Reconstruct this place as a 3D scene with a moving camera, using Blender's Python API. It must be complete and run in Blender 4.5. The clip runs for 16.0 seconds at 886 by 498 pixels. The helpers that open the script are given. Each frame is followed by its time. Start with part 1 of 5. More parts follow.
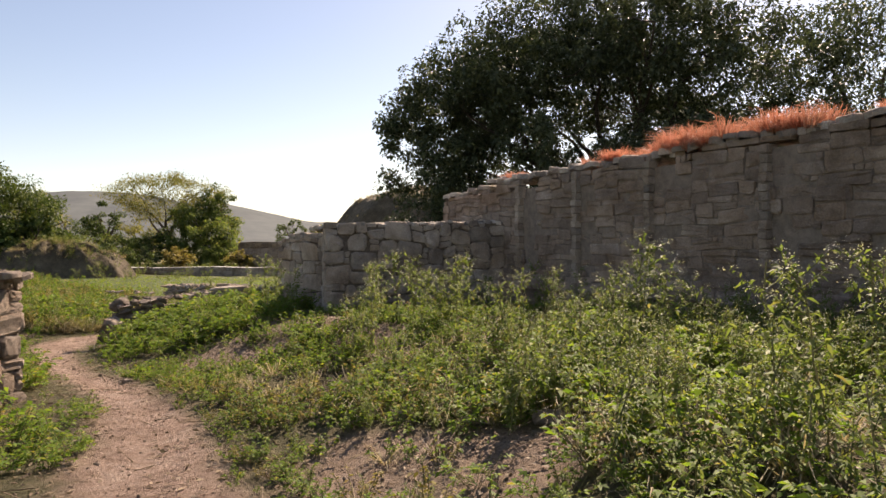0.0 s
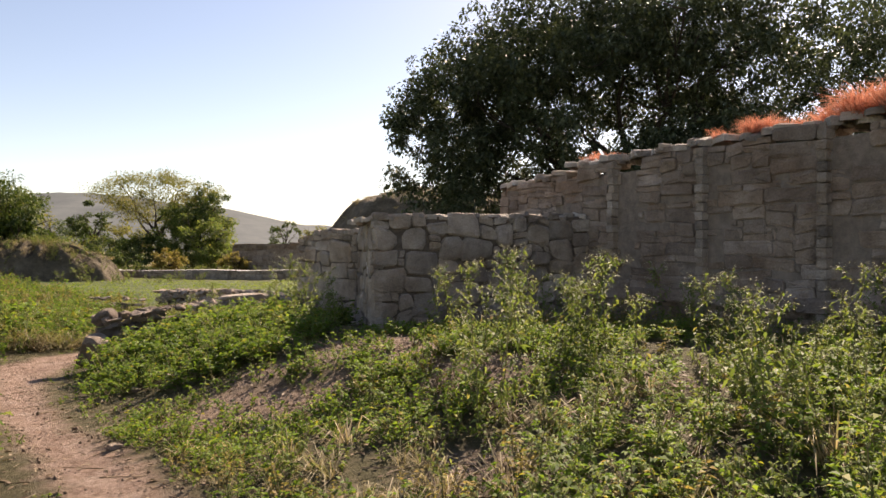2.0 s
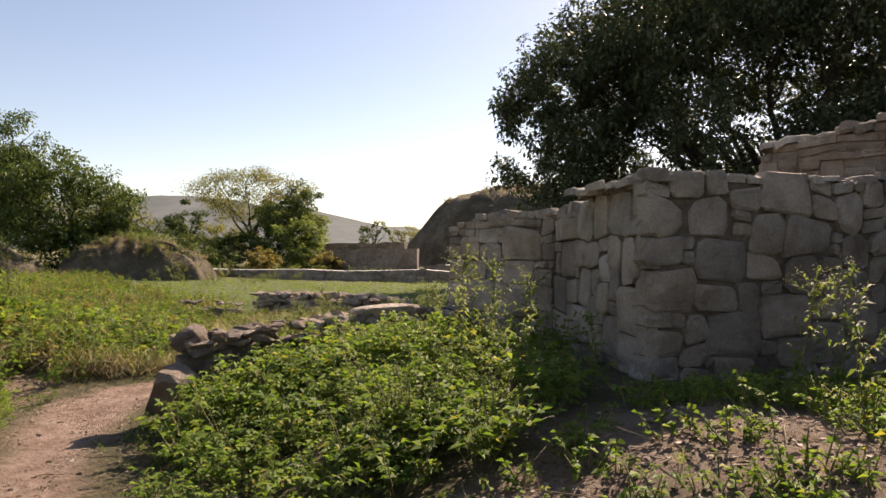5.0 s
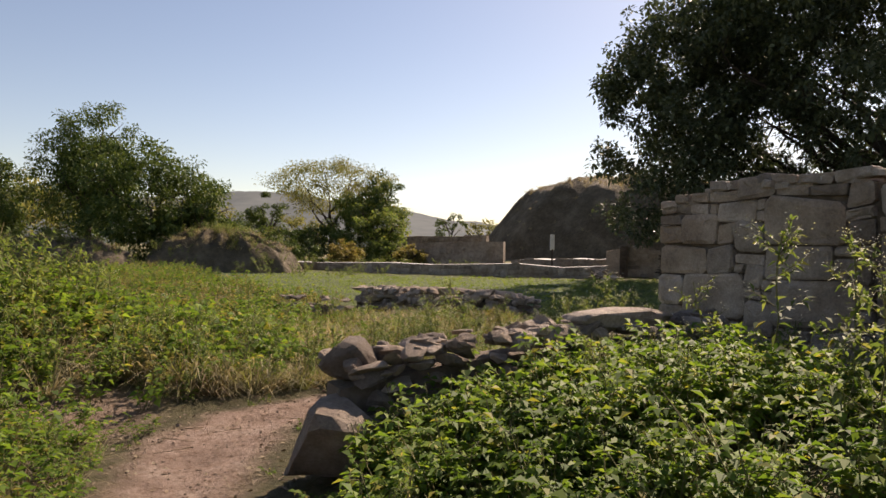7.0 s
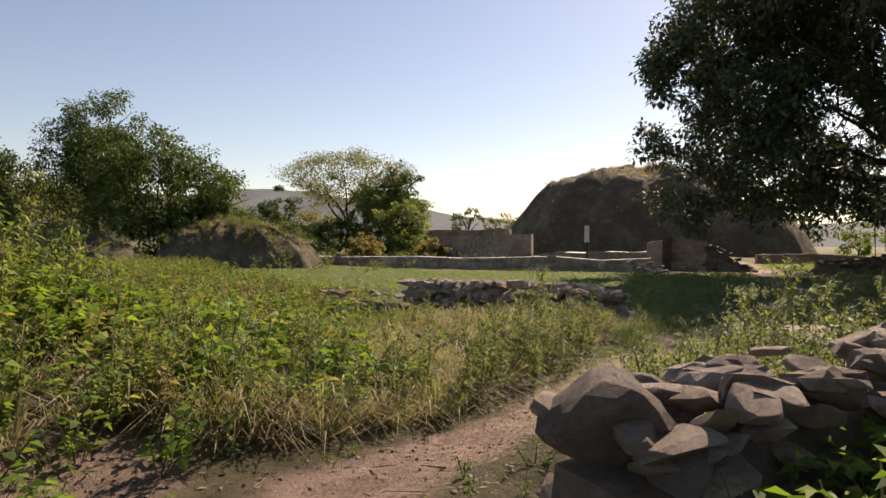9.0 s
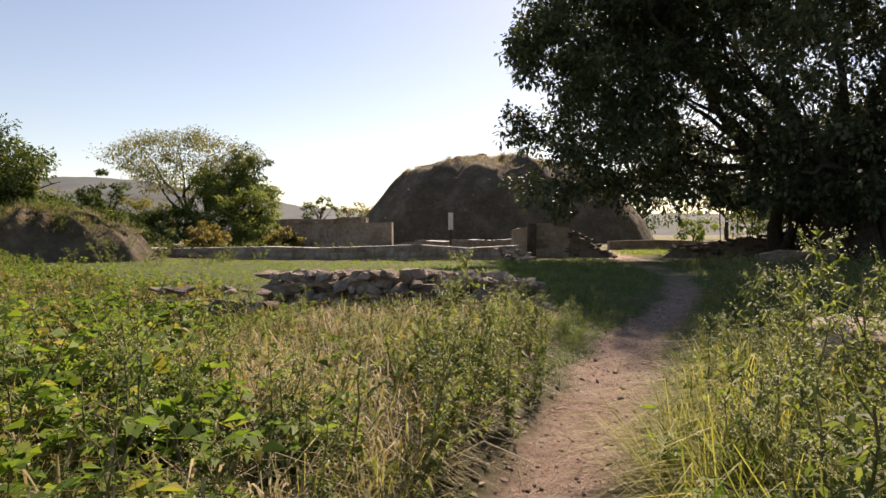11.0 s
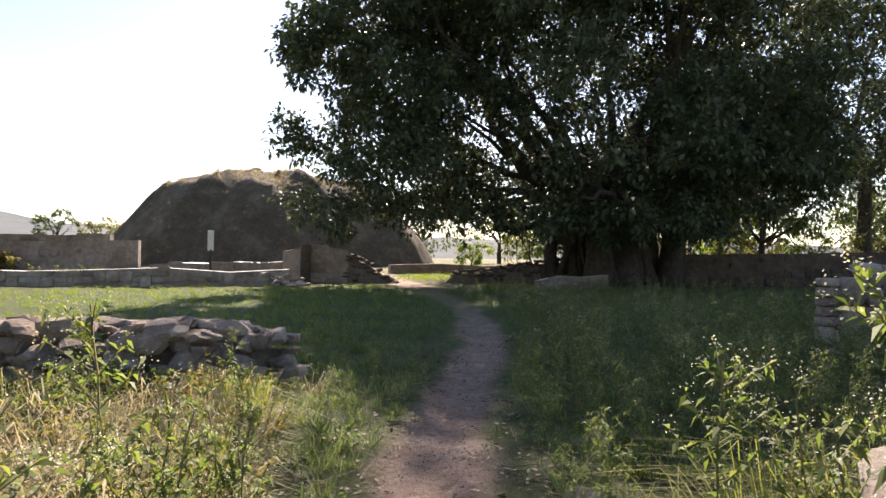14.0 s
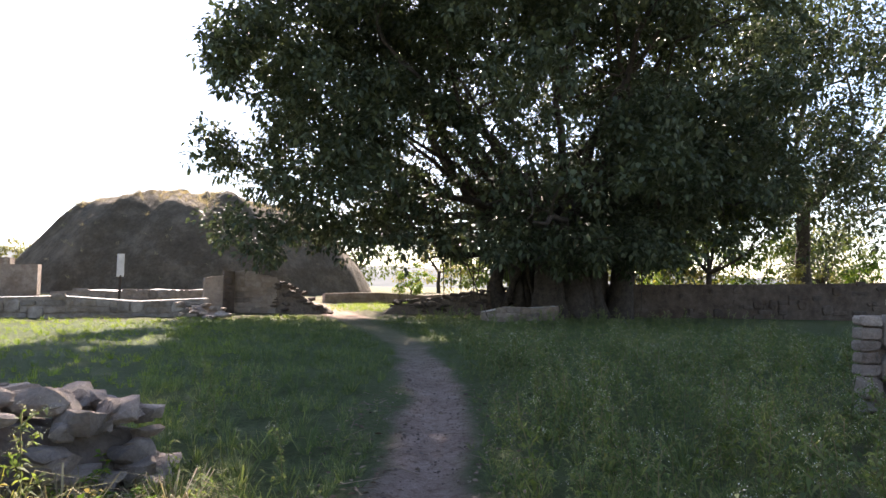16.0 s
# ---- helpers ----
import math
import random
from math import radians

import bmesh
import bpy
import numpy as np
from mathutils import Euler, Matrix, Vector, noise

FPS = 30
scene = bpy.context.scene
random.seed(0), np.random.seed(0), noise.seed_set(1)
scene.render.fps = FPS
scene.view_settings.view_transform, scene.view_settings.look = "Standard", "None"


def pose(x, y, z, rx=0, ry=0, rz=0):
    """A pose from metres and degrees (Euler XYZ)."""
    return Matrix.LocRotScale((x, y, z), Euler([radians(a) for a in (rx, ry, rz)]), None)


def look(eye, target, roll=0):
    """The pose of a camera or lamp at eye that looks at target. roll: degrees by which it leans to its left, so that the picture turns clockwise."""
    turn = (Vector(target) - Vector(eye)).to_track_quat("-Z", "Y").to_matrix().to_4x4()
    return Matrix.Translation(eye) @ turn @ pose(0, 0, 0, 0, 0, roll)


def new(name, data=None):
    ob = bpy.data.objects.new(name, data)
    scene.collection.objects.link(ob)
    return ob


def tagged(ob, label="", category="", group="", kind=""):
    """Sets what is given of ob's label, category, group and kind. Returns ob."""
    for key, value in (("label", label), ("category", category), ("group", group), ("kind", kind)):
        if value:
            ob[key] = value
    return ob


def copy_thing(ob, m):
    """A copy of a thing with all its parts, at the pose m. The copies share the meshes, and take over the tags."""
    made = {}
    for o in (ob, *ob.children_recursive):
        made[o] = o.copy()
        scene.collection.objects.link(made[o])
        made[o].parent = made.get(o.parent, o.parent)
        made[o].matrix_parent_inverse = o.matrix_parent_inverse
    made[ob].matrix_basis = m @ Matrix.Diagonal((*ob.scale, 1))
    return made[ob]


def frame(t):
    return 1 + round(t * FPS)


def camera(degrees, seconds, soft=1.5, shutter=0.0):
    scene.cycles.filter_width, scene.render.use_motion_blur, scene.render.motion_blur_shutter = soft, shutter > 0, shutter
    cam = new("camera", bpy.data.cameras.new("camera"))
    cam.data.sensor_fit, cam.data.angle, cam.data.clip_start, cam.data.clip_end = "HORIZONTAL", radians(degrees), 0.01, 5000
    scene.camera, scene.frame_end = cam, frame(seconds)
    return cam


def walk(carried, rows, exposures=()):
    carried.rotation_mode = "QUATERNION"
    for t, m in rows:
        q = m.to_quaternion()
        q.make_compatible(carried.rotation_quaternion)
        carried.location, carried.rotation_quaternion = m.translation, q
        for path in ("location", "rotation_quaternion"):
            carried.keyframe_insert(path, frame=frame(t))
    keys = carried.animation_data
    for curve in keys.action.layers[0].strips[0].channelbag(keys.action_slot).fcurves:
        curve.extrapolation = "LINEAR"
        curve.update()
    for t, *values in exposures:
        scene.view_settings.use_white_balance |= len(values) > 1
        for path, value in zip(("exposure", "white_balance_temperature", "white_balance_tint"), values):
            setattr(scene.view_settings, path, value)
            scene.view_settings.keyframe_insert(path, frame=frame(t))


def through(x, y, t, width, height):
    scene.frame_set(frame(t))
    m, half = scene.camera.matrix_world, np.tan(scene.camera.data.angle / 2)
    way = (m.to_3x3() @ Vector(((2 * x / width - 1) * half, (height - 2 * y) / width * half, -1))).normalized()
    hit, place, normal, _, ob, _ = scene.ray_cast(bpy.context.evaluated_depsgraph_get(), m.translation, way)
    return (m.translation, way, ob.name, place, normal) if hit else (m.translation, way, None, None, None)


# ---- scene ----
cam = camera(68.6, 16.0)
METRES, EYE, TILT, LEAN, TURN = 24.0, 1.6, 0.0, 0.0, 0.0
ROWS = [
    (0.0, 0.0, 0.0, 0.0, -0.0, 0.0, 0.0),
    (0.5, -0.0165, 0.0338, -0.0022, -0.33, 0.13, -0.15),
    (1.0, -0.0313, 0.0634, -0.0035, -0.55, 0.21, -0.25),
    (1.5, -0.0463, 0.0959, -0.0046, -0.95, 0.29, -0.34),
    (2.0, -0.0614, 0.1254, -0.0034, -0.89, 0.32, -0.2),
    (2.5, -0.0724, 0.1574, -0.0058, -0.6, 0.33, -0.32),
    (3.0, -0.0854, 0.1903, -0.0068, 0.39, 0.36, -0.34),
    (3.5, -0.0961, 0.2222, -0.0081, 1.5, 0.43, -0.47),
    (4.0, -0.1133, 0.2544, -0.0087, 2.94, 0.47, -0.53),
    (4.5, -0.1299, 0.2824, -0.0089, 4.56, 0.49, -0.56),
    (7.0, -0.2298, 0.4091, -0.0156, 12.12, -0.1, -0.82),
    (7.5, -0.2523, 0.435, -0.0185, 13.11, -0.26, -0.76),
    (8.0, -0.2723, 0.4611, -0.0213, 13.44, -0.33, -0.52),
    (10.5, -0.347, 0.5918, -0.0329, 4.94, -0.85, 0.01),
    (11.0, -0.3532, 0.6229, -0.0346, -0.42, -1.14, 0.1),
    (11.5, -0.3525, 0.6523, -0.0359, -5.46, -1.19, -0.01),
    (12.0, -0.3489, 0.6845, -0.0352, -11.86, -0.98, -0.31),
    (12.5, -0.3427, 0.7124, -0.0337, -13.99, -0.51, -0.2),
    (13.0, -0.3319, 0.7424, -0.0332, -15.97, -0.18, -0.17),
    (13.5, -0.3244, 0.7667, -0.0314, -17.85, 0.18, -0.3),
    (14.0, -0.3136, 0.7857, -0.0319, -19.5, 0.87, -0.57),
    (14.5, -0.305, 0.81, -0.0321, -20.83, 1.65, -0.78),
    (15.0, -0.2985, 0.8342, -0.0318, -22.08, 2.38, -0.86),
    (15.5, -0.2878, 0.8597, -0.0312, -23.61, 2.91, -0.91),
    (16.0, -0.281, 0.8858, -0.0311, -24.98, 3.45, -0.94),
]
walk(cam, [(t, pose(0, 0, EYE, TILT, LEAN, TURN) @ pose(METRES * x, METRES * y, METRES * z, 90 + pitch, roll, yaw)) for t, x, y, z, yaw, pitch, roll in ROWS],
     [(0.0, 1.05, 8000, 22), (3.5, 1.2, 8000, 22), (7.5, 0.77, 7800, 22), (11.0, 0.92, 7900, 22), (13.0, 1.38, 7400, 21), (14.5, 1.74, 7000, 21), (16.0, 2.1, 6900, 22)])

# ---- world, sun ----
SUN_EL, SUN_AZ = 37.5, 21.0          # degrees above the horizon, degrees right of +y
world = bpy.data.worlds.new("sky")
scene.world = world
world.use_nodes = True
wn = world.node_tree
sky = wn.nodes.new("ShaderNodeTexSky")
sky.sky_type = "NISHITA"
sky.sun_disc = False
sky.sun_elevation, sky.sun_rotation = radians(SUN_EL), radians(SUN_AZ)
sky.air_density, sky.dust_density, sky.ozone_density = 1.0, 0.35, 1.6
wn.links.new(sky.outputs[0], wn.nodes["Background"].inputs[0])
wn.nodes["Background"].inputs[1].default_value = 0.08
sun = new("sun", bpy.data.lights.new("sun", "SUN"))
sun.data.energy, sun.data.angle, sun.data.color = 5.0, radians(0.6), (1.0, 0.93, 0.82)
sun.matrix_world = look((0, 0, 60), (-math.sin(radians(SUN_AZ)) * math.cos(radians(SUN_EL)), -math.cos(radians(SUN_AZ)) * math.cos(radians(SUN_EL)), 60 - math.sin(radians(SUN_EL))))


# ---- materials ----
def material(name, rough=0.9):
    m = bpy.data.materials.new(name)
    m.use_nodes = True
    nt = m.node_tree
    p = nt.nodes["Principled BSDF"]
    p.inputs["Roughness"].default_value = rough
    p.inputs["Specular IOR Level"].default_value = 0.25
    return m, nt, p


def tex_noise(nt, scale, detail=6, rough=0.6, coord="Object"):
    tc = nt.nodes.new("ShaderNodeTexCoord")
    n = nt.nodes.new("ShaderNodeTexNoise")
    n.inputs["Scale"].default_value, n.inputs["Detail"].default_value, n.inputs["Roughness"].default_value = scale, detail, rough
    nt.links.new(tc.outputs[coord], n.inputs["Vector"])
    return n.outputs["Fac"]


def geo_noise(nt, scale, detail=6, rough=0.6):
    g = nt.nodes.new("ShaderNodeNewGeometry")
    n = nt.nodes.new("ShaderNodeTexNoise")
    n.inputs["Scale"].default_value, n.inputs["Detail"].default_value, n.inputs["Roughness"].default_value = scale, detail, rough
    nt.links.new(g.outputs["Position"], n.inputs["Vector"])
    return n.outputs["Fac"]


def ramp(nt, fac, stops):
    r = nt.nodes.new("ShaderNodeValToRGB")
    r.color_ramp.elements[0].position, r.color_ramp.elements[0].color = stops[0][0], (*stops[0][1], 1)
    r.color_ramp.elements[1].position, r.color_ramp.elements[1].color = stops[-1][0], (*stops[-1][1], 1)
    for pos, col in stops[1:-1]:
        r.color_ramp.elements.new(pos).color = (*col, 1)
    nt.links.new(fac, r.inputs[0])
    return r.outputs[0]


def mix(nt, fac, a, b, mode="MIX"):
    m = nt.nodes.new("ShaderNodeMix")
    m.data_type, m.blend_type = "RGBA", mode
    for sock, v in ((m.inputs[0], fac), (m.inputs[6], a), (m.inputs[7], b)):
        if hasattr(v, "links"):
            nt.links.new(v, sock)
        elif isinstance(v, (int, float)):
            sock.default_value = v
        else:
            sock.default_value = (*v, 1)
    return m.outputs[2]


def bump(nt, p, height, strength, dist):
    b = nt.nodes.new("ShaderNodeBump")
    b.inputs["Strength"].default_value, b.inputs["Distance"].default_value = strength, dist
    nt.links.new(height, b.inputs["Height"])
    nt.links.new(b.outputs[0], p.inputs["Normal"])


def stone_material(name, stops, island=False, dark=0.55):
    m, nt, p = material(name, 0.92)
    base = ramp(nt, geo_noise(nt, 3.5, 8, 0.65), stops)
    fine = ramp(nt, geo_noise(nt, 38, 5, 0.7), [(0.3, (0.72, 0.70, 0.68)), (0.7, (1.12, 1.1, 1.08))])
    col = mix(nt, 1.0, base, fine, "MULTIPLY")
    if island:
        g = nt.nodes.new("ShaderNodeNewGeometry")
        rnd = g.outputs["Random Per Island"]
    else:
        rnd = nt.nodes.new("ShaderNodeObjectInfo").outputs["Random"]
    col = mix(nt, 1.0, col, ramp(nt, rnd, [(0.0, (dark, dark * 0.97, dark * 0.95)), (0.35, (0.95, 0.93, 0.9)), (0.7, (1.05, 0.98, 0.9)), (1.0, (1.2, 1.2, 1.2))]), "MULTIPLY")
    stain = ramp(nt, geo_noise(nt, 0.9, 4, 0.6), [(0.45, (1, 1, 1)), (0.62, (0.62, 0.55, 0.5))])
    col = mix(nt, 0.7, col, stain, "MULTIPLY")
    nt.links.new(col, p.inputs["Base Color"])
    bump(nt, p, geo_noise(nt, 22, 10, 0.8), 0.85, 0.055)
    return m


STONE_GREY = stone_material("grey_ashlar", [(0.3, (0.27, 0.235, 0.205)), (0.5, (0.42, 0.37, 0.325)), (0.7, (0.52, 0.465, 0.415))], dark=0.68)
STONE_BROWN = stone_material("brown_masonry", [(0.3, (0.23, 0.185, 0.15)), (0.5, (0.37, 0.305, 0.26)), (0.7, (0.46, 0.395, 0.345))], dark=0.74)
STONE_LOOSE = stone_material("rubble_stone", [(0.3, (0.25, 0.215, 0.185)), (0.55, (0.40, 0.345, 0.30)), (0.75, (0.52, 0.465, 0.41))])
STONE_FAR = stone_material("far_masonry", [(0.3, (0.22, 0.19, 0.165)), (0.6, (0.36, 0.32, 0.285)), (0.8, (0.44, 0.40, 0.36))], island=True, dark=0.7)
# cap stones whiter than the faces: the sun's rim light is in their colour
STONE_CAP = stone_material("rim_lit_cap_stone", [(0.3, (0.36, 0.33, 0.30)), (0.55, (0.52, 0.48, 0.44)), (0.75, (0.62, 0.59, 0.55))])

MORTAR, nt, p = material("earth_mortar", 0.97)
nt.links.new(ramp(nt, geo_noise(nt, 9, 8, 0.7), [(0.3, (0.09, 0.07, 0.055)), (0.7, (0.21, 0.165, 0.13))]), p.inputs["Base Color"])
bump(nt, p, geo_noise(nt, 30, 6, 0.7), 0.9, 0.03)

MUD, nt, p = material("mud_pointing", 0.97)
nt.links.new(ramp(nt, geo_noise(nt, 7, 8, 0.7), [(0.3, (0.15, 0.118, 0.095)), (0.7, (0.31, 0.255, 0.21))]), p.inputs["Base Color"])
bump(nt, p, geo_noise(nt, 26, 6, 0.7), 0.9, 0.03)

PLASTER, nt, p = material("worn_cement_top", 0.9)
nt.links.new(ramp(nt, geo_noise(nt, 1.2, 8, 0.7), [(0.3, (0.42, 0.40, 0.37)), (0.7, (0.66, 0.64, 0.60))]), p.inputs["Base Color"])
bump(nt, p, geo_noise(nt, 12, 6, 0.7), 0.5, 0.03)

# ground: soil, trodden path, turf; the attribute 'trodden' holds where feet have worn the sheet bare
GROUND, nt, p = material("soil_ground", 0.97)
at = nt.nodes.new("ShaderNodeAttribute")
at.attribute_name = "trodden"
dirt = ramp(nt, geo_noise(nt, 2.2, 9, 0.7), [(0.28, (0.28, 0.2, 0.157)), (0.5, (0.45, 0.33, 0.265)), (0.75, (0.58, 0.465, 0.39))])
grit = ramp(nt, geo_noise(nt, 45, 6, 0.8), [(0.3, (0.62, 0.58, 0.55)), (0.65, (1.15, 1.12, 1.1))])
dirt = mix(nt, 1.0, dirt, grit, "MULTIPLY")
litter = ramp(nt, geo_noise(nt, 9, 8, 0.8), [(0.5, (1, 1, 1)), (0.62, (0.55, 0.48, 0.42))])
dirt = mix(nt, 0.8, dirt, litter, "MULTIPLY")
turf = ramp(nt, geo_noise(nt, 6, 8, 0.75), [(0.3, (0.055, 0.05, 0.026)), (0.5, (0.115, 0.105, 0.05)), (0.7, (0.20, 0.165, 0.10))])
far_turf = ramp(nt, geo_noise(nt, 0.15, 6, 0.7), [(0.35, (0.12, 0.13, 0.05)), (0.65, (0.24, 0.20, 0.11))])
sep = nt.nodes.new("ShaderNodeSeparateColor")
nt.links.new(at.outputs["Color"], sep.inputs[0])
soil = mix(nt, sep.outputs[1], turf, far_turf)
sward = ramp(nt, geo_noise(nt, 14, 8, 0.8), [(0.3, (0.045, 0.06, 0.02)), (0.5, (0.095, 0.125, 0.04)), (0.7, (0.15, 0.16, 0.065))])
soil = mix(nt, sep.outputs[2], soil, sward)
nt.links.new(mix(nt, sep.outputs[0], soil, dirt), p.inputs["Base Color"])
bump(nt, p, geo_noise(nt, 13, 10, 0.85), 1.0, 0.12)


def leaf_material(name, stops, through=0.46, rough=0.62, glow=(1.4, 1.42, 0.78)):
    """Leaves: a coloured face with light passing through it; every leaf its own tint."""
    m, nt, p = material(name, rough)
    p.inputs["Specular IOR Level"].default_value = 0.18
    g = nt.nodes.new("ShaderNodeNewGeometry")
    col = ramp(nt, g.outputs["Random Per Island"], stops)
    big = ramp(nt, geo_noise(nt, 0.8, 3, 0.6), [(0.35, (0.75, 0.78, 0.75)), (0.65, (1.2, 1.15, 1.1))])
    col = mix(nt, 1.0, col, big, "MULTIPLY")
    nt.links.new(col, p.inputs["Base Color"])
    tr = nt.nodes.new("ShaderNodeBsdfTranslucent")
    nt.links.new(mix(nt, 1.0, col, glow, "MULTIPLY"), tr.inputs[0])
    sh = nt.nodes.new("ShaderNodeMixShader")
    sh.inputs[0].default_value = through
    nt.links.new(p.outputs[0], sh.inputs[1])
    nt.links.new(tr.outputs[0], sh.inputs[2])
    nt.links.new(sh.outputs[0], nt.nodes["Material Output"].inputs[0])
    return m


LEAF_BRIGHT = leaf_material("bright_green_leaf", [(0.0, (0.07, 0.13, 0.025)), (0.5, (0.12, 0.20, 0.035)), (0.9, (0.19, 0.26, 0.05)), (1.0, (0.30, 0.26, 0.06))])
LEAF_WEED = leaf_material("grey_green_leaf", [(0.0, (0.085, 0.125, 0.04)), (0.5, (0.14, 0.19, 0.062)), (0.93, (0.205, 0.24, 0.085)), (1.0, (0.26, 0.22, 0.09))])
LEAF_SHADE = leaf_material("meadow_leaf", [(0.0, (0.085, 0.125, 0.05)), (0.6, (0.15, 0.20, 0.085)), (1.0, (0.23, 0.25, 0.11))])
LEAF_LAWN = leaf_material("lawn_blade", [(0.0, (0.11, 0.18, 0.03)), (0.6, (0.19, 0.27, 0.04)), (1.0, (0.30, 0.32, 0.08))], 0.5)
LEAF_FICUS = leaf_material("ficus_leaf", [(0.0, (0.045, 0.06, 0.036)), (0.6, (0.072, 0.09, 0.054)), (1.0, (0.11, 0.13, 0.075))], 0.24, 0.5, glow=(1.2, 1.3, 0.85))
LEAF_TREE = leaf_material("tree_leaf", [(0.0, (0.045, 0.075, 0.025)), (0.6, (0.08, 0.12, 0.035)), (1.0, (0.13, 0.16, 0.05))], 0.25)
LEAF_ACACIA = leaf_material("acacia_leaf", [(0.0, (0.12, 0.13, 0.05)), (0.6, (0.19, 0.19, 0.075)), (1.0, (0.27, 0.24, 0.10))], 0.4)
STRAW = leaf_material("dry_grass_blade", [(0.0, (0.19, 0.15, 0.085)), (0.4, (0.31, 0.265, 0.16)), (0.8, (0.44, 0.39, 0.26)), (1.0, (0.19, 0.20, 0.08))], 0.4, glow=(1.2, 1.12, 0.85))
LEAF_DRY = leaf_material("withered_leaf", [(0.0, (0.14, 0.12, 0.04)), (0.5, (0.23, 0.20, 0.07)), (1.0, (0.34, 0.25, 0.11))], 0.4)
LEAF_STRAWGREEN = leaf_material("yellow_green_blade", [(0.0, (0.15, 0.17, 0.045)), (0.6, (0.26, 0.27, 0.08)), (1.0, (0.40, 0.36, 0.16))], 0.45)
RUSSET = leaf_material("russet_dry_grass", [(0.0, (0.34, 0.16, 0.105)), (0.5, (0.49, 0.26, 0.185)), (1.0, (0.60, 0.40, 0.31))], 0.45, glow=(1.25, 0.95, 0.85))
BLOSSOM = leaf_material("white_blossom", [(0.0, (0.45, 0.44, 0.37)), (0.6, (0.62, 0.61, 0.54)), (1.0, (0.75, 0.73, 0.66))], 0.3)
STEM = leaf_material("weed_stem", [(0.0, (0.12, 0.13, 0.055)), (1.0, (0.24, 0.21, 0.11))], 0.1)
TWIG = leaf_material("dead_twig", [(0.0, (0.16, 0.11, 0.075)), (1.0, (0.34, 0.26, 0.18))], 0.05)

LITTER = leaf_material("dead_leaf", [(0.0, (0.08, 0.055, 0.035)), (0.7, (0.19, 0.135, 0.09)), (1.0, (0.30, 0.24, 0.165))], 0.1)
STONE_GRIT = stone_material("path_grit", [(0.3, (0.22, 0.17, 0.14)), (0.6, (0.33, 0.265, 0.22)), (0.8, (0.42, 0.36, 0.31))], island=True)
BARK, nt, p = material("grey_bark", 0.95)
nt.links.new(ramp(nt, geo_noise(nt, 5, 8, 0.7), [(0.3, (0.028, 0.023, 0.019)), (0.7, (0.10, 0.082, 0.066))]), p.inputs["Base Color"])
bump(nt, p, geo_noise(nt, 14, 8, 0.7), 1.0, 0.08)
EARTH, nt, p = material("mound_earth", 0.97)
nt.links.new(mix(nt, 1.0, ramp(nt, geo_noise(nt, 0.35, 9, 0.7), [(0.3, (0.08, 0.066, 0.046)), (0.5, (0.15, 0.122, 0.09)), (0.7, (0.27, 0.222, 0.175))]), ramp(nt, geo_noise(nt, 3.5, 8, 0.8), [(0.3, (0.6, 0.6, 0.55)), (0.7, (1.2, 1.2, 1.1))]), "MULTIPLY"), p.inputs["Base Color"])
bump(nt, p, geo_noise(nt, 2.5, 9, 0.8), 1.0, 0.4)
# far hills: the haze of distance is mixed into their base colour
HILL, nt, p = material("haze_tinted_hill", 1.0)
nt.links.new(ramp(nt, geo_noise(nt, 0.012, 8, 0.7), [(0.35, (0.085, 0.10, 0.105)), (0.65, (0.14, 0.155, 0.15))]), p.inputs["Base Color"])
METAL, nt, p = material("weathered_sign_metal", 0.5)
nt.links.new(ramp(nt, geo_noise(nt, 9, 6, 0.6), [(0.3, (0.42, 0.44, 0.45)), (0.7, (0.62, 0.63, 0.63))]), p.inputs["Base Color"])
RUST, nt, p = material("rusty_post", 0.8)
nt.links.new(ramp(nt, geo_noise(nt, 20, 6, 0.6), [(0.3, (0.03, 0.024, 0.02)), (0.7, (0.08, 0.06, 0.05))]), p.inputs["Base Color"])
BOARD, nt, p = material("sign_board_face", 0.6)
nt.links.new(ramp(nt, geo_noise(nt, 3, 6, 0.6), [(0.3, (0.50, 0.53, 0.54)), (0.7, (0.66, 0.68, 0.68))]), p.inputs["Base Color"])


# ---- small tools ----
def part(name, data, mat, parent=None, label=""):
    """Links a bmesh or a mesh as one object under a thing or part."""
    if isinstance(data, bmesh.types.BMesh):
        me = bpy.data.meshes.new(name)
        data.to_mesh(me)
        data.free()
    else:
        me = data
    if mat is not None and not me.materials:
        me.materials.append(mat)
    ob = new(name, me)
    if parent is not None:
        ob.parent = parent
    if label:
        ob["label"] = label
    return ob


def poly_mesh(name, V, F, mats=(), idx=None, smooth=False):
    me = bpy.data.meshes.new(name)
    me.from_pydata([tuple(v) for v in V], [], [tuple(f) for f in F])
    for m in mats:
        me.materials.append(m)
    if idx is not None:
        me.polygons.foreach_set("material_index", idx)
    if smooth:
        me.polygons.foreach_set("use_smooth", [True] * len(me.polygons))
    me.update()
    return me


def quad_mesh(name, V, F, mats=(), idx=None):
    """A mesh of quads from arrays, fast enough for a meadow."""
    V, F = np.asarray(V, np.float32), np.asarray(F, np.int32)
    me = bpy.data.meshes.new(name)
    me.vertices.add(len(V))
    me.vertices.foreach_set("co", V.ravel())
    me.loops.add(F.size)
    me.loops.foreach_set("vertex_index", F.ravel())
    me.polygons.add(len(F))
    me.polygons.foreach_set("loop_start", np.arange(0, F.size, 4, dtype=np.int32))
    for m in mats:
        me.materials.append(m)
    if idx is not None:
        me.polygons.foreach_set("material_index", np.asarray(idx, np.int32))
    me.update(calc_edges=True)
    return me


def unit(a):
    return a / np.maximum(np.linalg.norm(a, axis=-1, keepdims=True), 1e-6)


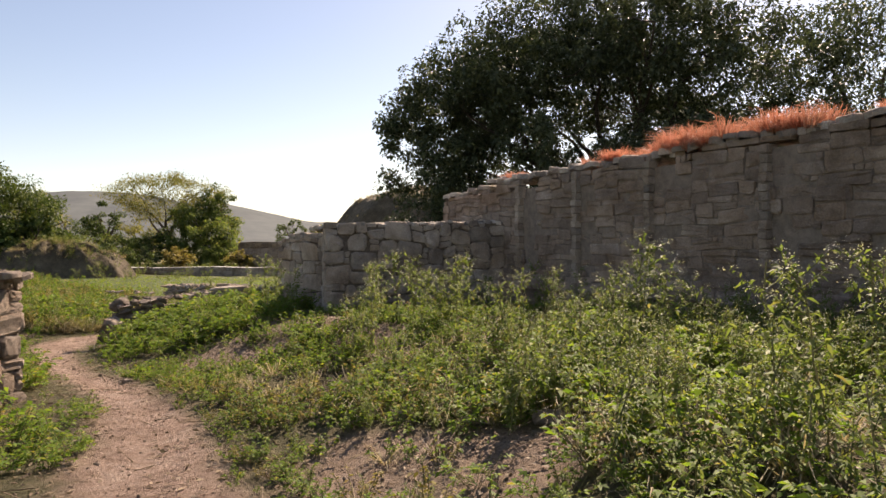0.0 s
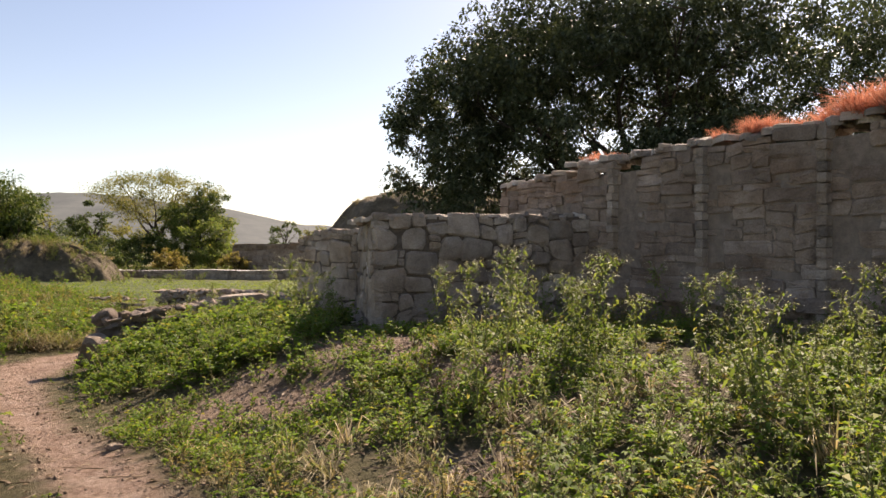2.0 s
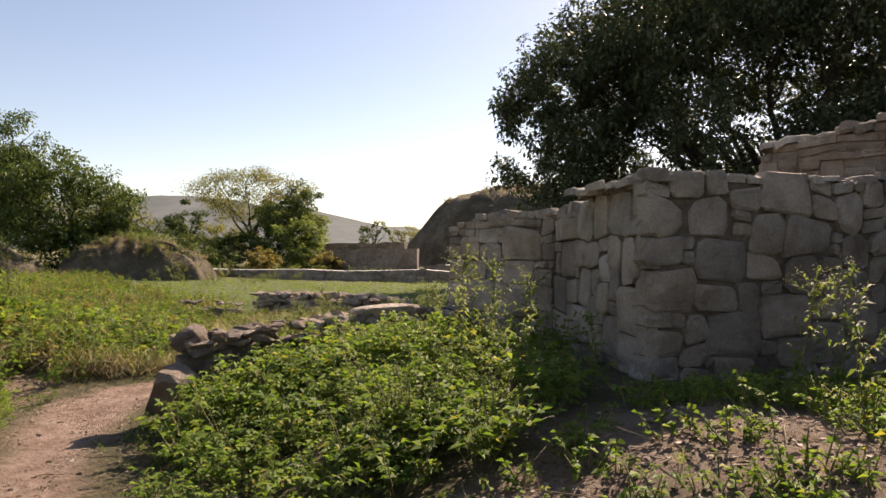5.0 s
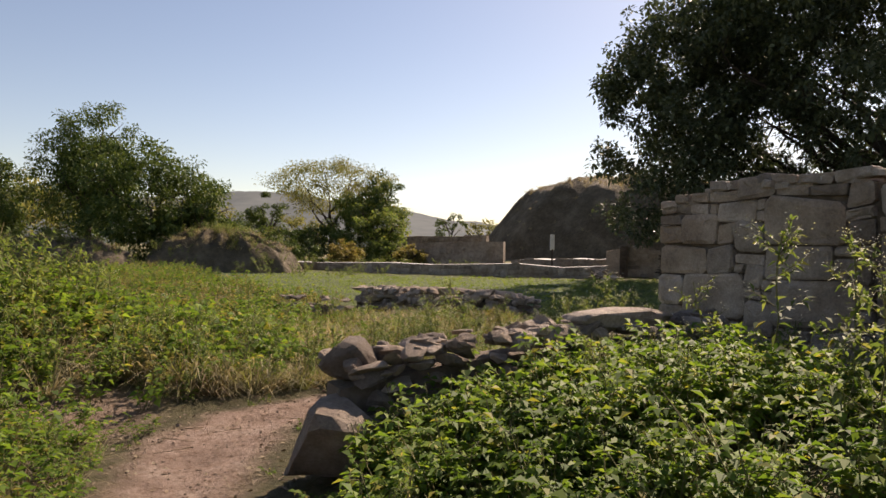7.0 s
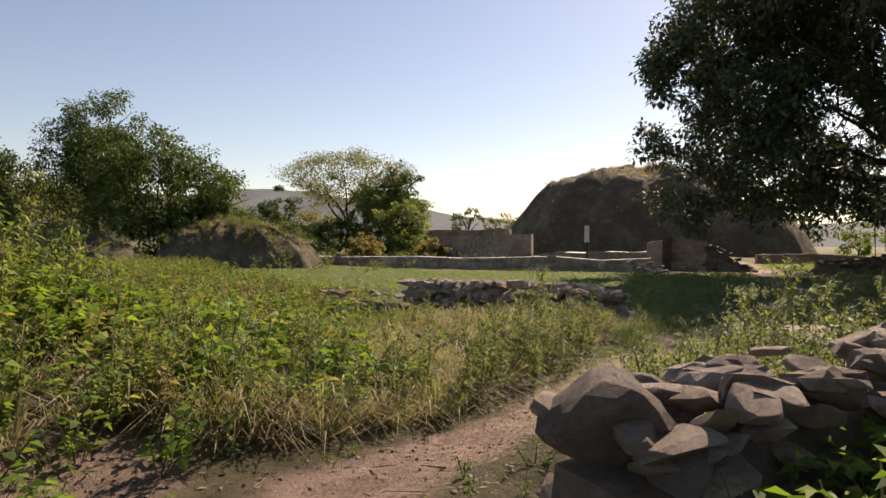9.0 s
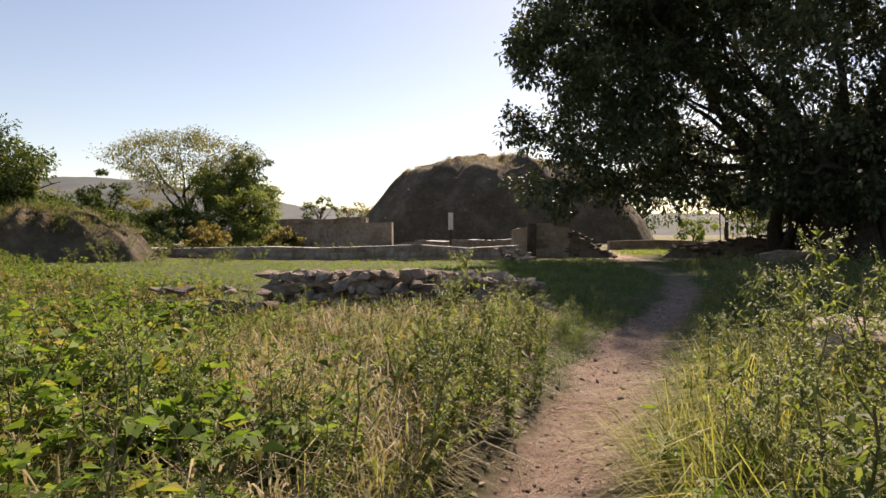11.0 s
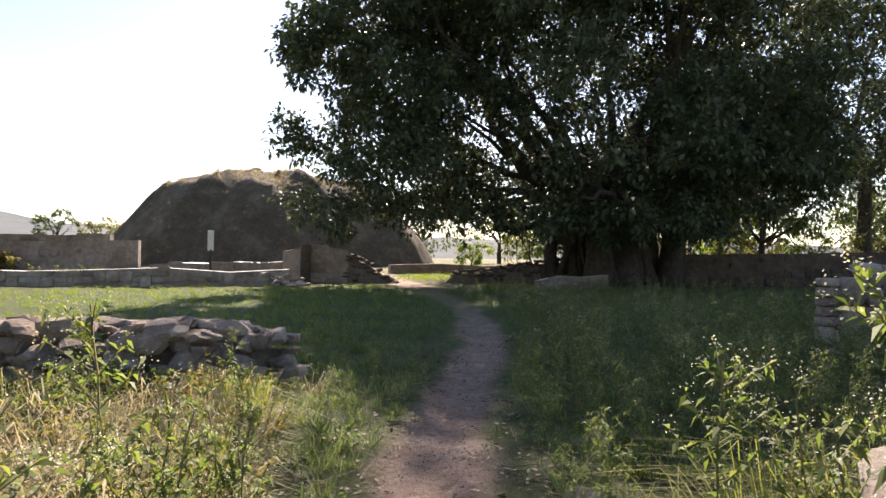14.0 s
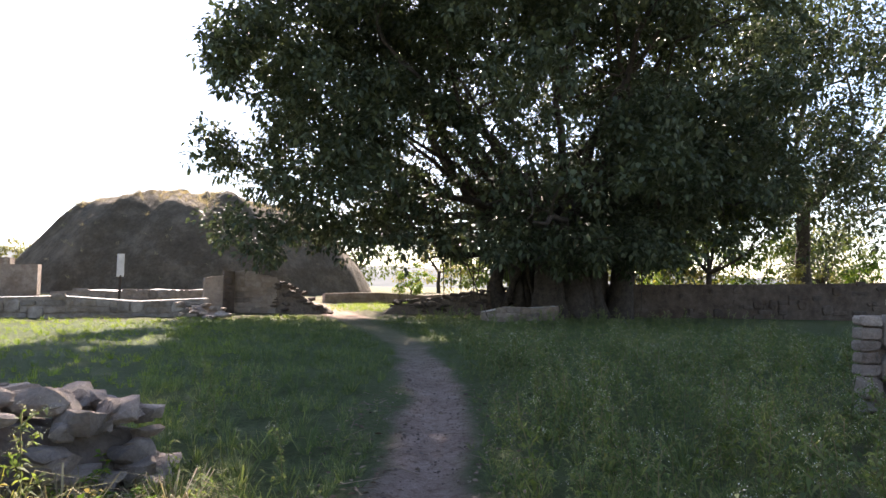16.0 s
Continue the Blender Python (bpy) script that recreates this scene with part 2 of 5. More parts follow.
def leaves(rng, base, way, length, width, fold=0.25, droop=0.25):
    """One folded, drooping diamond for each leaf."""
    n = len(base)
    way = unit(way)
    side = unit(np.cross(way, unit(np.array([0, 0, 1.0]) + rng.normal(0, 0.35, (n, 3)))))
    up = np.cross(side, way)
    L, W = np.reshape(length, (-1, 1)) * np.ones((n, 1)), np.reshape(width, (-1, 1)) * np.ones((n, 1))
    mid = base + way * L * 0.45 + up * W * fold
    tip = base + way * L - np.array([0, 0, 1.0]) * L * droop
    V = np.stack([base, mid + side * W * 0.5, tip, mid - side * W * 0.5], 1).reshape(-1, 3)
    return V, np.arange(n * 4).reshape(n, 4)


def blades(rng, base, way, length, width, droop=0.5):
    """Grass blades of two quads each, bending over."""
    n = len(base)
    way = unit(way)
    flat = unit(np.cross(way, np.array([0, 0, 1.0]) + rng.normal(0, 0.3, (n, 3))))
    L, W = np.reshape(length, (-1, 1)) * np.ones((n, 1)), np.reshape(width, (-1, 1)) * np.ones((n, 1))
    out = way * np.array([1, 1, 0.0])
    mid = base + way * L * 0.55
    tip = mid + (way * (1 - droop) + unit(out) * droop * 0.8 - np.array([0, 0, 1.0]) * droop * 0.6) * L * 0.5
    V = np.stack([base - flat * W * 0.5, base + flat * W * 0.5, mid + flat * W * 0.4, mid - flat * W * 0.4, tip + flat * W * 0.06, tip - flat * W * 0.06], 1).reshape(-1, 3)
    i = np.arange(n)[:, None] * 6
    return V, np.concatenate([i + np.array([0, 1, 2, 3]), i + np.array([3, 2, 4, 5])], 0)


def rods(a, b, ra, rb, sides=3):
    """Tapered rods from a to b."""
    n = len(a)
    w = unit(b - a)
    s = unit(np.cross(w, np.array([0.31, 0.17, 0.93])))
    u = np.cross(w, s)
    ra, rb = np.reshape(ra, (-1, 1)) * np.ones((n, 1)), np.reshape(rb, (-1, 1)) * np.ones((n, 1))
    rings = []
    for c, r in ((a, ra), (b, rb)):
        for k in range(sides):
            th = 2 * math.pi * k / sides
            rings.append(c + (s * math.cos(th) + u * math.sin(th)) * r)
    V = np.stack(rings, 1).reshape(-1, 3)
    i = np.arange(n)[:, None] * 2 * sides
    F = [i + np.array([k, (k + 1) % sides, sides + (k + 1) % sides, sides + k]) for k in range(sides)]
    return V, np.concatenate(F, 0)


def join(pieces):
    """pieces: (V, F, material index) -> one V, F, idx."""
    Vs, Fs, Is, o = [], [], [], 0
    for V, F, k in pieces:
        Vs.append(V), Fs.append(F + o), Is.append(np.full(len(F), k))
        o += len(V)
    return np.concatenate(Vs), np.concatenate(Fs), np.concatenate(Is)


def scatter(name, protos, spots, mats, label, category):
    """One object of kind stuff: prototypes (V, F, idx) set at spots (x, y, z, turn, size, kind)."""
    Vs, Fs, Is, o = [], [], [], 0
    rng = np.random.default_rng(len(spots))
    for k, (V, F, I) in enumerate(protos):
        sel = spots[spots[:, 5] == k]
        if not len(sel):
            continue
        c, s = np.cos(sel[:, 3])[:, None], np.sin(sel[:, 3])[:, None]
        z = sel[:, 4][:, None]
        lean = rng.normal(0, 0.12, (len(sel), 2))
        X = (V[:, 0] * c - V[:, 1] * s) * z + sel[:, 0][:, None] + lean[:, :1] * V[:, 2] * z
        Y = (V[:, 0] * s + V[:, 1] * c) * z + sel[:, 1][:, None] + lean[:, 1:] * V[:, 2] * z
        Z = V[:, 2] * z + sel[:, 2][:, None]
        Vs.append(np.stack([X, Y, Z], 2).reshape(-1, 3))
        Fs.append((F[None] + (np.arange(len(sel)) * len(V))[:, None, None] + o).reshape(-1, 4))
        Is.append(np.tile(I, len(sel)))
        o += len(sel) * len(V)
    if not Vs:
        return None
    ob = new(name, quad_mesh(name, np.concatenate(Vs), np.concatenate(Fs), mats, np.concatenate(Is)))
    return tagged(ob, label, category, kind="stuff")


def smooth01(a, b, v):
    t = np.clip((v - a) / (b - a), 0, 1)
    return t * t * (3 - 2 * t)


# ---- the lie of the land ----
TRAIL_Y = np.array([-30, 0, 3.0, 4.4, 5.9, 7.5, 10.4, 12.7, 14.0, 15.1, 16.2, 17.2, 18.3, 20.7, 22.2, 25.9, 29.3, 37, 45, 52.0, 62.0])
TRAIL_X = np.array([1.0, -0.2, -1.4, -2.0, -2.66, -3.64, -6.1, -7.7, -8.4, -8.85, -8.95, -8.55, -7.95, -7.0, -6.5, -4.75, -3.0, -0.35, 1.2, 2.3, 3.0])
TRAIL_W = np.array([0.5, 0.5, 0.55, 0.55, 0.5, 0.28, 0.26, 0.32, 0.44, 0.55, 0.5, 0.25, 0.27, 0.36, 0.38, 0.32, 0.38, 0.4, 0.5, 0.9, 1.5])
FALL_Y = np.array([-200, -10, 0, 5, 8, 11, 15, 22, 48, 58, 90, 200, 2000])
FALL_Z = np.array([0.3, 0.2, 0.1, -0.05, -0.13, -0.38, -0.66, -0.64, -0.6, -0.45, 0.0, 0.8, 2.0])


def trail_x(y):
    return np.interp(y, TRAIL_Y, TRAIL_X)


def trail_d(x, y):
    """Distance from the trodden line, in half widths."""
    slope = (trail_x(y + 0.3) - trail_x(y - 0.3)) / 0.6
    return (x - trail_x(y)) / np.sqrt(1 + slope * slope) / np.interp(y, TRAIL_Y, TRAIL_W)


def land(x, y):
    x, y = np.asarray(x, float), np.asarray(y, float)
    z = np.interp(y, FALL_Y, FALL_Z)
    d = trail_d(x, y)
    z = z + (0.5 + 0.33 * smooth01(7, 11, y)) * smooth01(0.5, 4.2, d * np.interp(y, TRAIL_Y, TRAIL_W)) * (1 - smooth01(14.5, 18.5, y))
    z = z + 1.15 * np.exp(-((x + 14.4) / 2.5) ** 2 - ((y - 16.8) / 3.3) ** 2)
    z = z + 0.25 * smooth01(-14, -30, x) * smooth01(8, 30, y)
    near = np.clip(np.abs(d) - 0.6, 0, 1)
    z = z + near * 0.05 * np.sin(x * 1.7 + 0.6 * np.sin(y * 1.3)) * np.sin(y * 1.9 + 0.8 * np.sin(x * 1.1)) + 0.012 * np.sin(x * 5.3 + y * 2) * np.sin(y * 6.1 - x)
    return z - 0.05 * (1 - np.clip(np.abs(d), 0, 1)) * (y > 3)


def steps(fine_lo, fine_hi, step, far_lo, far_hi):
    mid = np.arange(fine_lo, fine_hi + 1e-6, step)
    up, down, s = [fine_hi], [fine_lo], step
    while up[-1] < far_hi:
        s *= 1.22
        up.append(up[-1] + s)
    s = step
    while down[-1] > far_lo:
        s *= 1.22
        down.append(down[-1] - s)
    return np.concatenate([np.array(down[1:])[::-1], mid, np.array(up[1:])])


gx, gy = steps(-14, 7, 0.18, -1800, 1800), steps(-2, 36, 0.18, -600, 2600)
GX, GY = np.meshgrid(gx, gy)
GZ = land(GX, GY)
nx, ny = len(gx), len(gy)
ii = (np.arange(ny - 1)[:, None] * nx + np.arange(nx - 1)[None]).ravel()
gm = quad_mesh("ground", np.stack([GX, GY, GZ], 2).reshape(-1, 3), np.stack([ii, ii + 1, ii + 1 + nx, ii + nx], 1), [GROUND])
BARE = ((-0.55, 4.8, 0.75), (0.5, 4.5, 0.7), (-2.8, 9.7, 0.75), (-2.3, 11.4, 1.1), (-1.0, 9.4, 0.7), (-10.6, 15.6, 0.9), (0.6, 8.6, 0.5), (-1.2, 7.4, 0.5), (-3.6, 9.7, 1.0), (-1.7, 10.6, 0.8), (-3.4, 10.8, 0.7))
ragged = np.array([noise.fractal(Vector((x * 0.9, y * 0.9, 3)), 1.0, 2.0, 4) if -20 < x < 12 and -4 < y < 60 else 0 for x, y in zip(GX.ravel(), GY.ravel())])
worn = 1 - smooth01(0.75, 1.35, np.abs(trail_d(GX, GY)).ravel() + ragged * 0.45)
worn *= 1 - 0.8 * smooth01(28, 42, GY.ravel()) * (1 - smooth01(49, 52, GY.ravel()))
for bx, by, r in BARE:
    worn = np.maximum(worn, 0.7 * (1 - smooth01(0.5, 1.1, np.hypot(GX - bx, GY - by).ravel() / r + ragged * 0.5)))
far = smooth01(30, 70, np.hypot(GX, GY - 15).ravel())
green = smooth01(20, 24, GY.ravel() - 0.5 * (GX.ravel() + 6)) * (1 - smooth01(48, 52, GY.ravel()))
ca = gm.color_attributes.new("trodden", "FLOAT_COLOR", "POINT")
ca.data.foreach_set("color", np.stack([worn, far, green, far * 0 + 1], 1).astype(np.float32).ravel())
gm.polygons.foreach_set("use_smooth", [True] * len(gm.polygons))
ground = tagged(new("ground", gm), "uneven soil ground with a trodden pinkish dirt path", "ground", kind="structure")


# ---- masonry ----
def stone_block(rng, w, h, d, soft=0.22, rag=0.1, bulge=0.18):
    """One dressed stone, x along the wall, y up, z out; about 60 triangles, its corners rounded and its face proud."""
    r = min(w, h) * soft
    base = []
    for sx, sy in ((1, 1), (-1, 1), (-1, -1), (1, -1)):
        cx, cy = sx * w / 2 + rng.normal(0, rag * 0.35 * min(w, h)), sy * h / 2 + rng.normal(0, rag * 0.35 * min(w, h))
        a, b = (cx - sx * r * rng.uniform(0.6, 1.5), cy), (cx, cy - sy * r * rng.uniform(0.6, 1.5))
        base += [a, b] if sx * sy < 0 else [b, a]
    n = len(base)
    tilt = rng.normal(0, 0.05, 2)
    rings = []
    for depth, k in ((-d, 1.0), (0.0, 1.0), (bulge * min(w, h) * 0.35, 0.9), (bulge * min(w, h) * 0.55, 0.66)):
        rings.append([(x * k, y * k, depth + (tilt[0] * x + tilt[1] * y if depth >= 0 else 0) + (rng.normal(0, 0.007) if depth > 0 else 0)) for x, y in base])
    V = [v for ring in rings for v in ring] + [(rng.normal(0, w * 0.08), rng.normal(0, h * 0.08), bulge * min(w, h) * rng.uniform(0.5, 0.75))]
    F = []
    for k in range(3):
        F += [(k * n + i, k * n + (i + 1) % n, (k + 1) * n + (i + 1) % n, (k + 1) * n + i) for i in range(n)]
    F += [(3 * n + i, 3 * n + (i + 1) % n, 4 * n) for i in range(n)]
    return V, F


def pack(rng, length, tall, cell, sizes, skip=0.0):
    """Fills a face with stones of mixed sizes, unlike courses now and then: (x, y, w, h) rectangles. tall: height at x."""
    nx, nz = int(length / cell), int(max(tall(length * k / 20) for k in range(21)) / cell) + 1
    used = np.zeros((nz, nx), bool)
    out = []
    for j in range(nz):
        for i in range(nx):
            if used[j, i] or (j + 0.5) * cell > tall((i + 0.5) * cell):
                continue
            opts = list(sizes)
            rng.shuffle(opts)
            for w, h in opts + [(1, 1)]:
                if i + w <= nx and j + h <= nz and not used[j:j + h, i:i + w].any() and (j + h - 0.4) * cell <= tall((i + w / 2) * cell):
                    break
            else:
                continue
            used[j:j + h, i:i + w] = True
            if rng.random() >= skip:
                out.append(((i + w / 2) * cell, (j + h / 2) * cell, w * cell, h * cell))
    return out


def face_frame(p0, p1, z):
    """Frame of a wall face seen from outside: p0 on its left, p1 on its right; x along, y up, z out."""
    d = Vector((p1[0] - p0[0], p1[1] - p0[1], 0))
    L = d.length
    d.normalize()
    n = d.cross(Vector((0, 0, 1)))
    return Matrix(((d.x, 0, n.x, p0[0]), (d.y, 0, n.y, p0[1]), (0, 1, 0, z), (0, 0, 0, 1))), L


def prism(name, foot, low, tops, mat):
    """A solid over a plan polygon, the top at its own height over each corner."""
    n = len(foot)
    V = [(x, y, low) for x, y in foot] + [(x, y, t) for (x, y), t in zip(foot, tops)]
    F = [tuple(range(n))[::-1], tuple(range(n, 2 * n))] + [(i, (i + 1) % n, n + (i + 1) % n, n + i) for i in range(n)]
    bm = bmesh.new()
    vs = [bm.verts.new(v) for v in V]
    for f in F:
        bm.faces.new([vs[i] for i in f])
    bmesh.ops.recalc_face_normals(bm, faces=bm.faces)
    return part(name, bm, mat)


def lay_face(rng, wall, p0, p1, z, tall, cell, sizes, mat, gap=0.018, skip=0.03, proud=0.0, soft=0.2, rag=0.12, bulge=0.16, depth=0.14, slot=None, warp=0.0):
    """Stones over a wall face; warp bends the joints off the level and the plumb, alike for neighbours."""
    m, L = face_frame(p0, p1, z)
    seed = rng.uniform(0, 50)

    def bent(a, b):
        k = warp * min(1.0, a / 0.25, (L - a) / 0.25) if warp else 0.0
        return (a + k * noise.noise(Vector((a * 2.3, b * 2.3, seed))), b + k * 1.1 * noise.noise(Vector((a * 2.1, b * 2.1, seed + 20))))
    for x, y, w, h in pack(rng, L, tall, cell, sizes, skip):
        if slot and slot(x, w):
            continue
        V, F = stone_block(rng, w - gap, h - gap, depth, soft, rag, bulge)
        if warp:
            V = [(*(np.array(bent(x + a, y + b)) - (x, y)), c) for a, b, c in V]
        st = part("stone", poly_mesh("stone", V, F, [mat]), None, wall)
        st.matrix_basis = m @ pose(x, y, proud + rng.normal(0, 0.012), 0, 0, rng.normal(0, 0.8))


def cap_stones(rng, wall, p0, p1, z0, z1, depth, mat, size=0.3, rows=2, thick=0.09):
    """Loose flat stones along the top of a wall."""
    a, b = Vector((*p0, z0)), Vector((*p1, z1))
    L = (b - a).length
    d = (b - a).normalized()
    n = d.cross(Vector((0, 0, 1))).normalized()
    for r in range(rows):
        s = 0.0
        while s < L:
            w = size * rng.uniform(0.6, 1.4)
            V, F = stone_block(rng, w, depth / rows * rng.uniform(0.8, 1.15), thick, 0.3, 0.3, 0.12)
            st = part("cap_stone", poly_mesh("cap_stone", V, F, [mat]), None, wall)
            c = a + d * (s + w / 2) - n * (depth * (r + 0.5) / rows) + Vector((0, 0, rng.uniform(-0.02, 0.06)))
            st.matrix_basis = Matrix(((d.x, -n.x, 0, c.x), (d.y, -n.y, 0, c.y), (d.z, 0, 1, c.z), (0, 0, 0, 1))) @ pose(0, 0, 0, rng.normal(0, 6), rng.normal(0, 6), rng.normal(0, 10))
            s += w * 0.97


def boulder_mesh(rng, name, size, mat, levels=3, cuts=13, rough=0.05):
    """A weathered, split block: a ball cut flat by planes, its edges worn and its faces roughened."""
    bm = bmesh.new()
    bmesh.ops.create_icosphere(bm, subdivisions=levels, radius=1.25)
    planes = [(Vector(rng.normal(0, 1, 3)).normalized(), rng.uniform(0.5, 0.85)) for _ in range(cuts)]
    planes += [(Vector((rng.normal(0, 0.12), rng.normal(0, 0.12), k)).normalized(), rng.uniform(0.55, 0.7)) for k in (1, -1)]
    off = Vector(rng.uniform(-9, 9, 3))
    for v in bm.verts:
        for n, c in planes:
            e = v.co.dot(n) - c
            if e > 0:
                v.co -= n * e
        v.co *= 1 + rough * 1.4 * noise.noise(v.co * 1.8 + off) + rough * noise.noise(v.co * 6 + off)
        v.co = Vector((v.co.x * size[0], v.co.y * size[1], v.co.z * size[2]))
    me = bpy.data.meshes.new(name)
    bm.to_mesh(me)
    bm.free()
    me.materials.append(mat)
    return me


BLOCKS = [(3, 2), (2, 2), (4, 2), (3, 2), (3, 3), (2, 1), (3, 1), (4, 2)]
ASHLAR = [(4, 3), (3, 3), (5, 3), (4, 2), (3, 2), (2, 2), (5, 4), (3, 4), (2, 3), (4, 4)]
MIXED = [(4, 3), (3, 3), (4, 2), (3, 2), (5, 3), (3, 2), (2, 2), (2, 1), (3, 3), (4, 3)]
COURSED = [(5, 2), (4, 2), (6, 2), (7, 2), (4, 1), (5, 1), (3, 2), (6, 1)]

# tall wall with its pilasters
rng = np.random.default_rng(4)
TALL_A, TALL_B = (0.0, 17.28), (9.2, 2.35)
tall_dir = Vector((TALL_B[0] - TALL_A[0], TALL_B[1] - TALL_A[1], 0)).normalized()
tall_n = tall_dir.cross(Vector((0, 0, 1)))


def tall_at(s, out=0.0):
    return (TALL_A[0] + tall_dir.x * s + tall_n.x * out, TALL_A[1] + tall_dir.y * s + tall_n.y * out)


def tall_top(s):
    return 2.88 + 0.3 * min(s / 2.5, 1) + 0.012 * s + 0.03 * math.sin(s * 3.1) + 0.02 * math.sin(s * 7.7)


PILASTERS = (3.38, 5.18, 7.0, 9.15, 11.0, 12.9)
wall_1 = prism("wall_1", [tall_at(0.02, -0.022), tall_at(17.4, -0.022), tall_at(17.4, -1.0), tall_at(0.02, -1.0)], -0.3, [tall_top(0) - 0.04, tall_top(17) - 0.1, tall_top(17) - 0.1, tall_top(0) - 0.04], MUD)
tagged(wall_1, "tall brown stone masonry wall with dry grass on its top", "wall", kind="structure")
lay_face(rng, wall_1, tall_at(0), tall_at(17.4), -0.2, lambda s: tall_top(s) + 0.2 - 0.04, 0.105, COURSED, STONE_BROWN, gap=0.012, skip=0.05, soft=0.14, bulge=0.1, warp=0.06, slot=lambda x, w: any(abs(x - q - 0.2) < 0.07 + w * 0.12 for q in PILASTERS))
lay_face(rng, wall_1, tall_at(0, -1.0), tall_at(0), -0.2, lambda s: 3.04, 0.13, COURSED, STONE_BROWN, gap=0.014)
s = 0.0
while s < 17.2:
    e = min(s + 1.2, 17.4)
    cap_stones(rng, wall_1, tall_at(s, 0.03), tall_at(e, 0.03), tall_top(s) + 0.02, tall_top(e) + 0.02, 0.95, STONE_CAP, 0.28, 2)
    s = e
for s in PILASTERS:
    lay_face(rng, wall_1, tall_at(s - 0.13), tall_at(s + 0.15), 0.2, lambda q: tall_top(s) - 0.3, 0.14, [(2, 3), (2, 4), (2, 2), (2, 5)], STONE_GREY, gap=0.01, skip=0.0, proud=0.12, soft=0.1, rag=0.06, bulge=0.05, depth=0.2)
s = 0.3
while s < 13:
    w = rng.uniform(0.5, 0.9)
    V, F = stone_block(rng, w - 0.02, 0.2, 0.35, 0.15, 0.1, 0.1)
    st = part("plinth_stone", poly_mesh("plinth_stone", V, F, [STONE_BROWN]), None, wall_1)
    st.matrix_basis = face_frame(tall_at(s, 0.16), tall_at(s + w, 0.16), 0.84)[0] @ pose(w / 2, 0, 0)
    s += w

# projecting block of large grey stones
rng = np.random.default_rng(11)
BA, BB, BC = (-2.4, 13.2), (1.45, 15.0), (-2.97, 16.16)
wall_2 = prism("wall_2", [(-2.33, 13.27), (1.5, 15.08), (0.4, 17.3), (-2.9, 16.1)], -0.6, [2.08, 2.2, 2.15, 1.92], MORTAR)
tagged(wall_2, "projecting block of large grey irregular ashlar stones", "wall", kind="structure")
lay_face(rng, wall_2, BA, BB, -0.4, lambda s: 2.5 + 0.1 * min(s / 3, 1) + 0.04 * math.sin(s * 4), 0.128, MIXED, STONE_GREY, gap=0.016, skip=0.015, soft=0.18, rag=0.16, bulge=0.12, warp=0.085)
lay_face(rng, wall_2, BC, BA, -0.4, lambda s: 2.32 + 0.2 * s / 3, 0.15, MIXED, STONE_GREY, gap=0.016, skip=0.01, soft=0.13, rag=0.12, bulge=0.1, warp=0.05)
cap_stones(rng, wall_2, BA, BB, 2.07, 2.19, 1.5, STONE_CAP, 0.2, 6, 0.06)
cap_stones(rng, wall_2, (-2.9, 15.9), (-2.5, 14.0), 1.86, 1.99, 0.9, STONE_CAP, 0.18, 4, 0.06)

# second block beyond it
EL = (-4.6, 18.1)
wall_3 = prism("wall_3", [(-4.52, 18.12), (-2.92, 16.2), (-1.6, 17.0), (-3.3, 19.3)], -0.8, [1.72, 1.86, 1.86, 1.72], MORTAR)
tagged(wall_3, "low square block of grey ashlar masonry, worn at its top", "wall", kind="structure")
lay_face(rng, wall_3, EL, BC, -0.7, lambda s: 2.46 + 0.22 * math.sin(math.pi * min(s / 2.7, 1)) + 0.05 * s, 0.118, [(5, 3), (4, 3), (3, 2), (6, 3), (2, 2), (4, 2), (3, 1), (3, 3), (2, 1), (7, 4)], STONE_GREY, gap=0.016, skip=0.02, soft=0.13, rag=0.12, bulge=0.1, warp=0.05)
lay_face(rng, wall_3, (-3.3, 19.4), EL, -0.7, lambda s: 2.4, 0.125, ASHLAR, STONE_GREY, soft=0.16, rag=0.1)
half = ((EL[0] + BC[0]) / 2, (EL[1] + BC[1]) / 2)
cap_stones(rng, wall_3, EL, half, 1.76, 1.96, 1.0, STONE_CAP, 0.2, 5, 0.06)
cap_stones(rng, wall_3, half, BC, 1.96, 1.92, 1.0, STONE_CAP, 0.2, 5, 0.06)

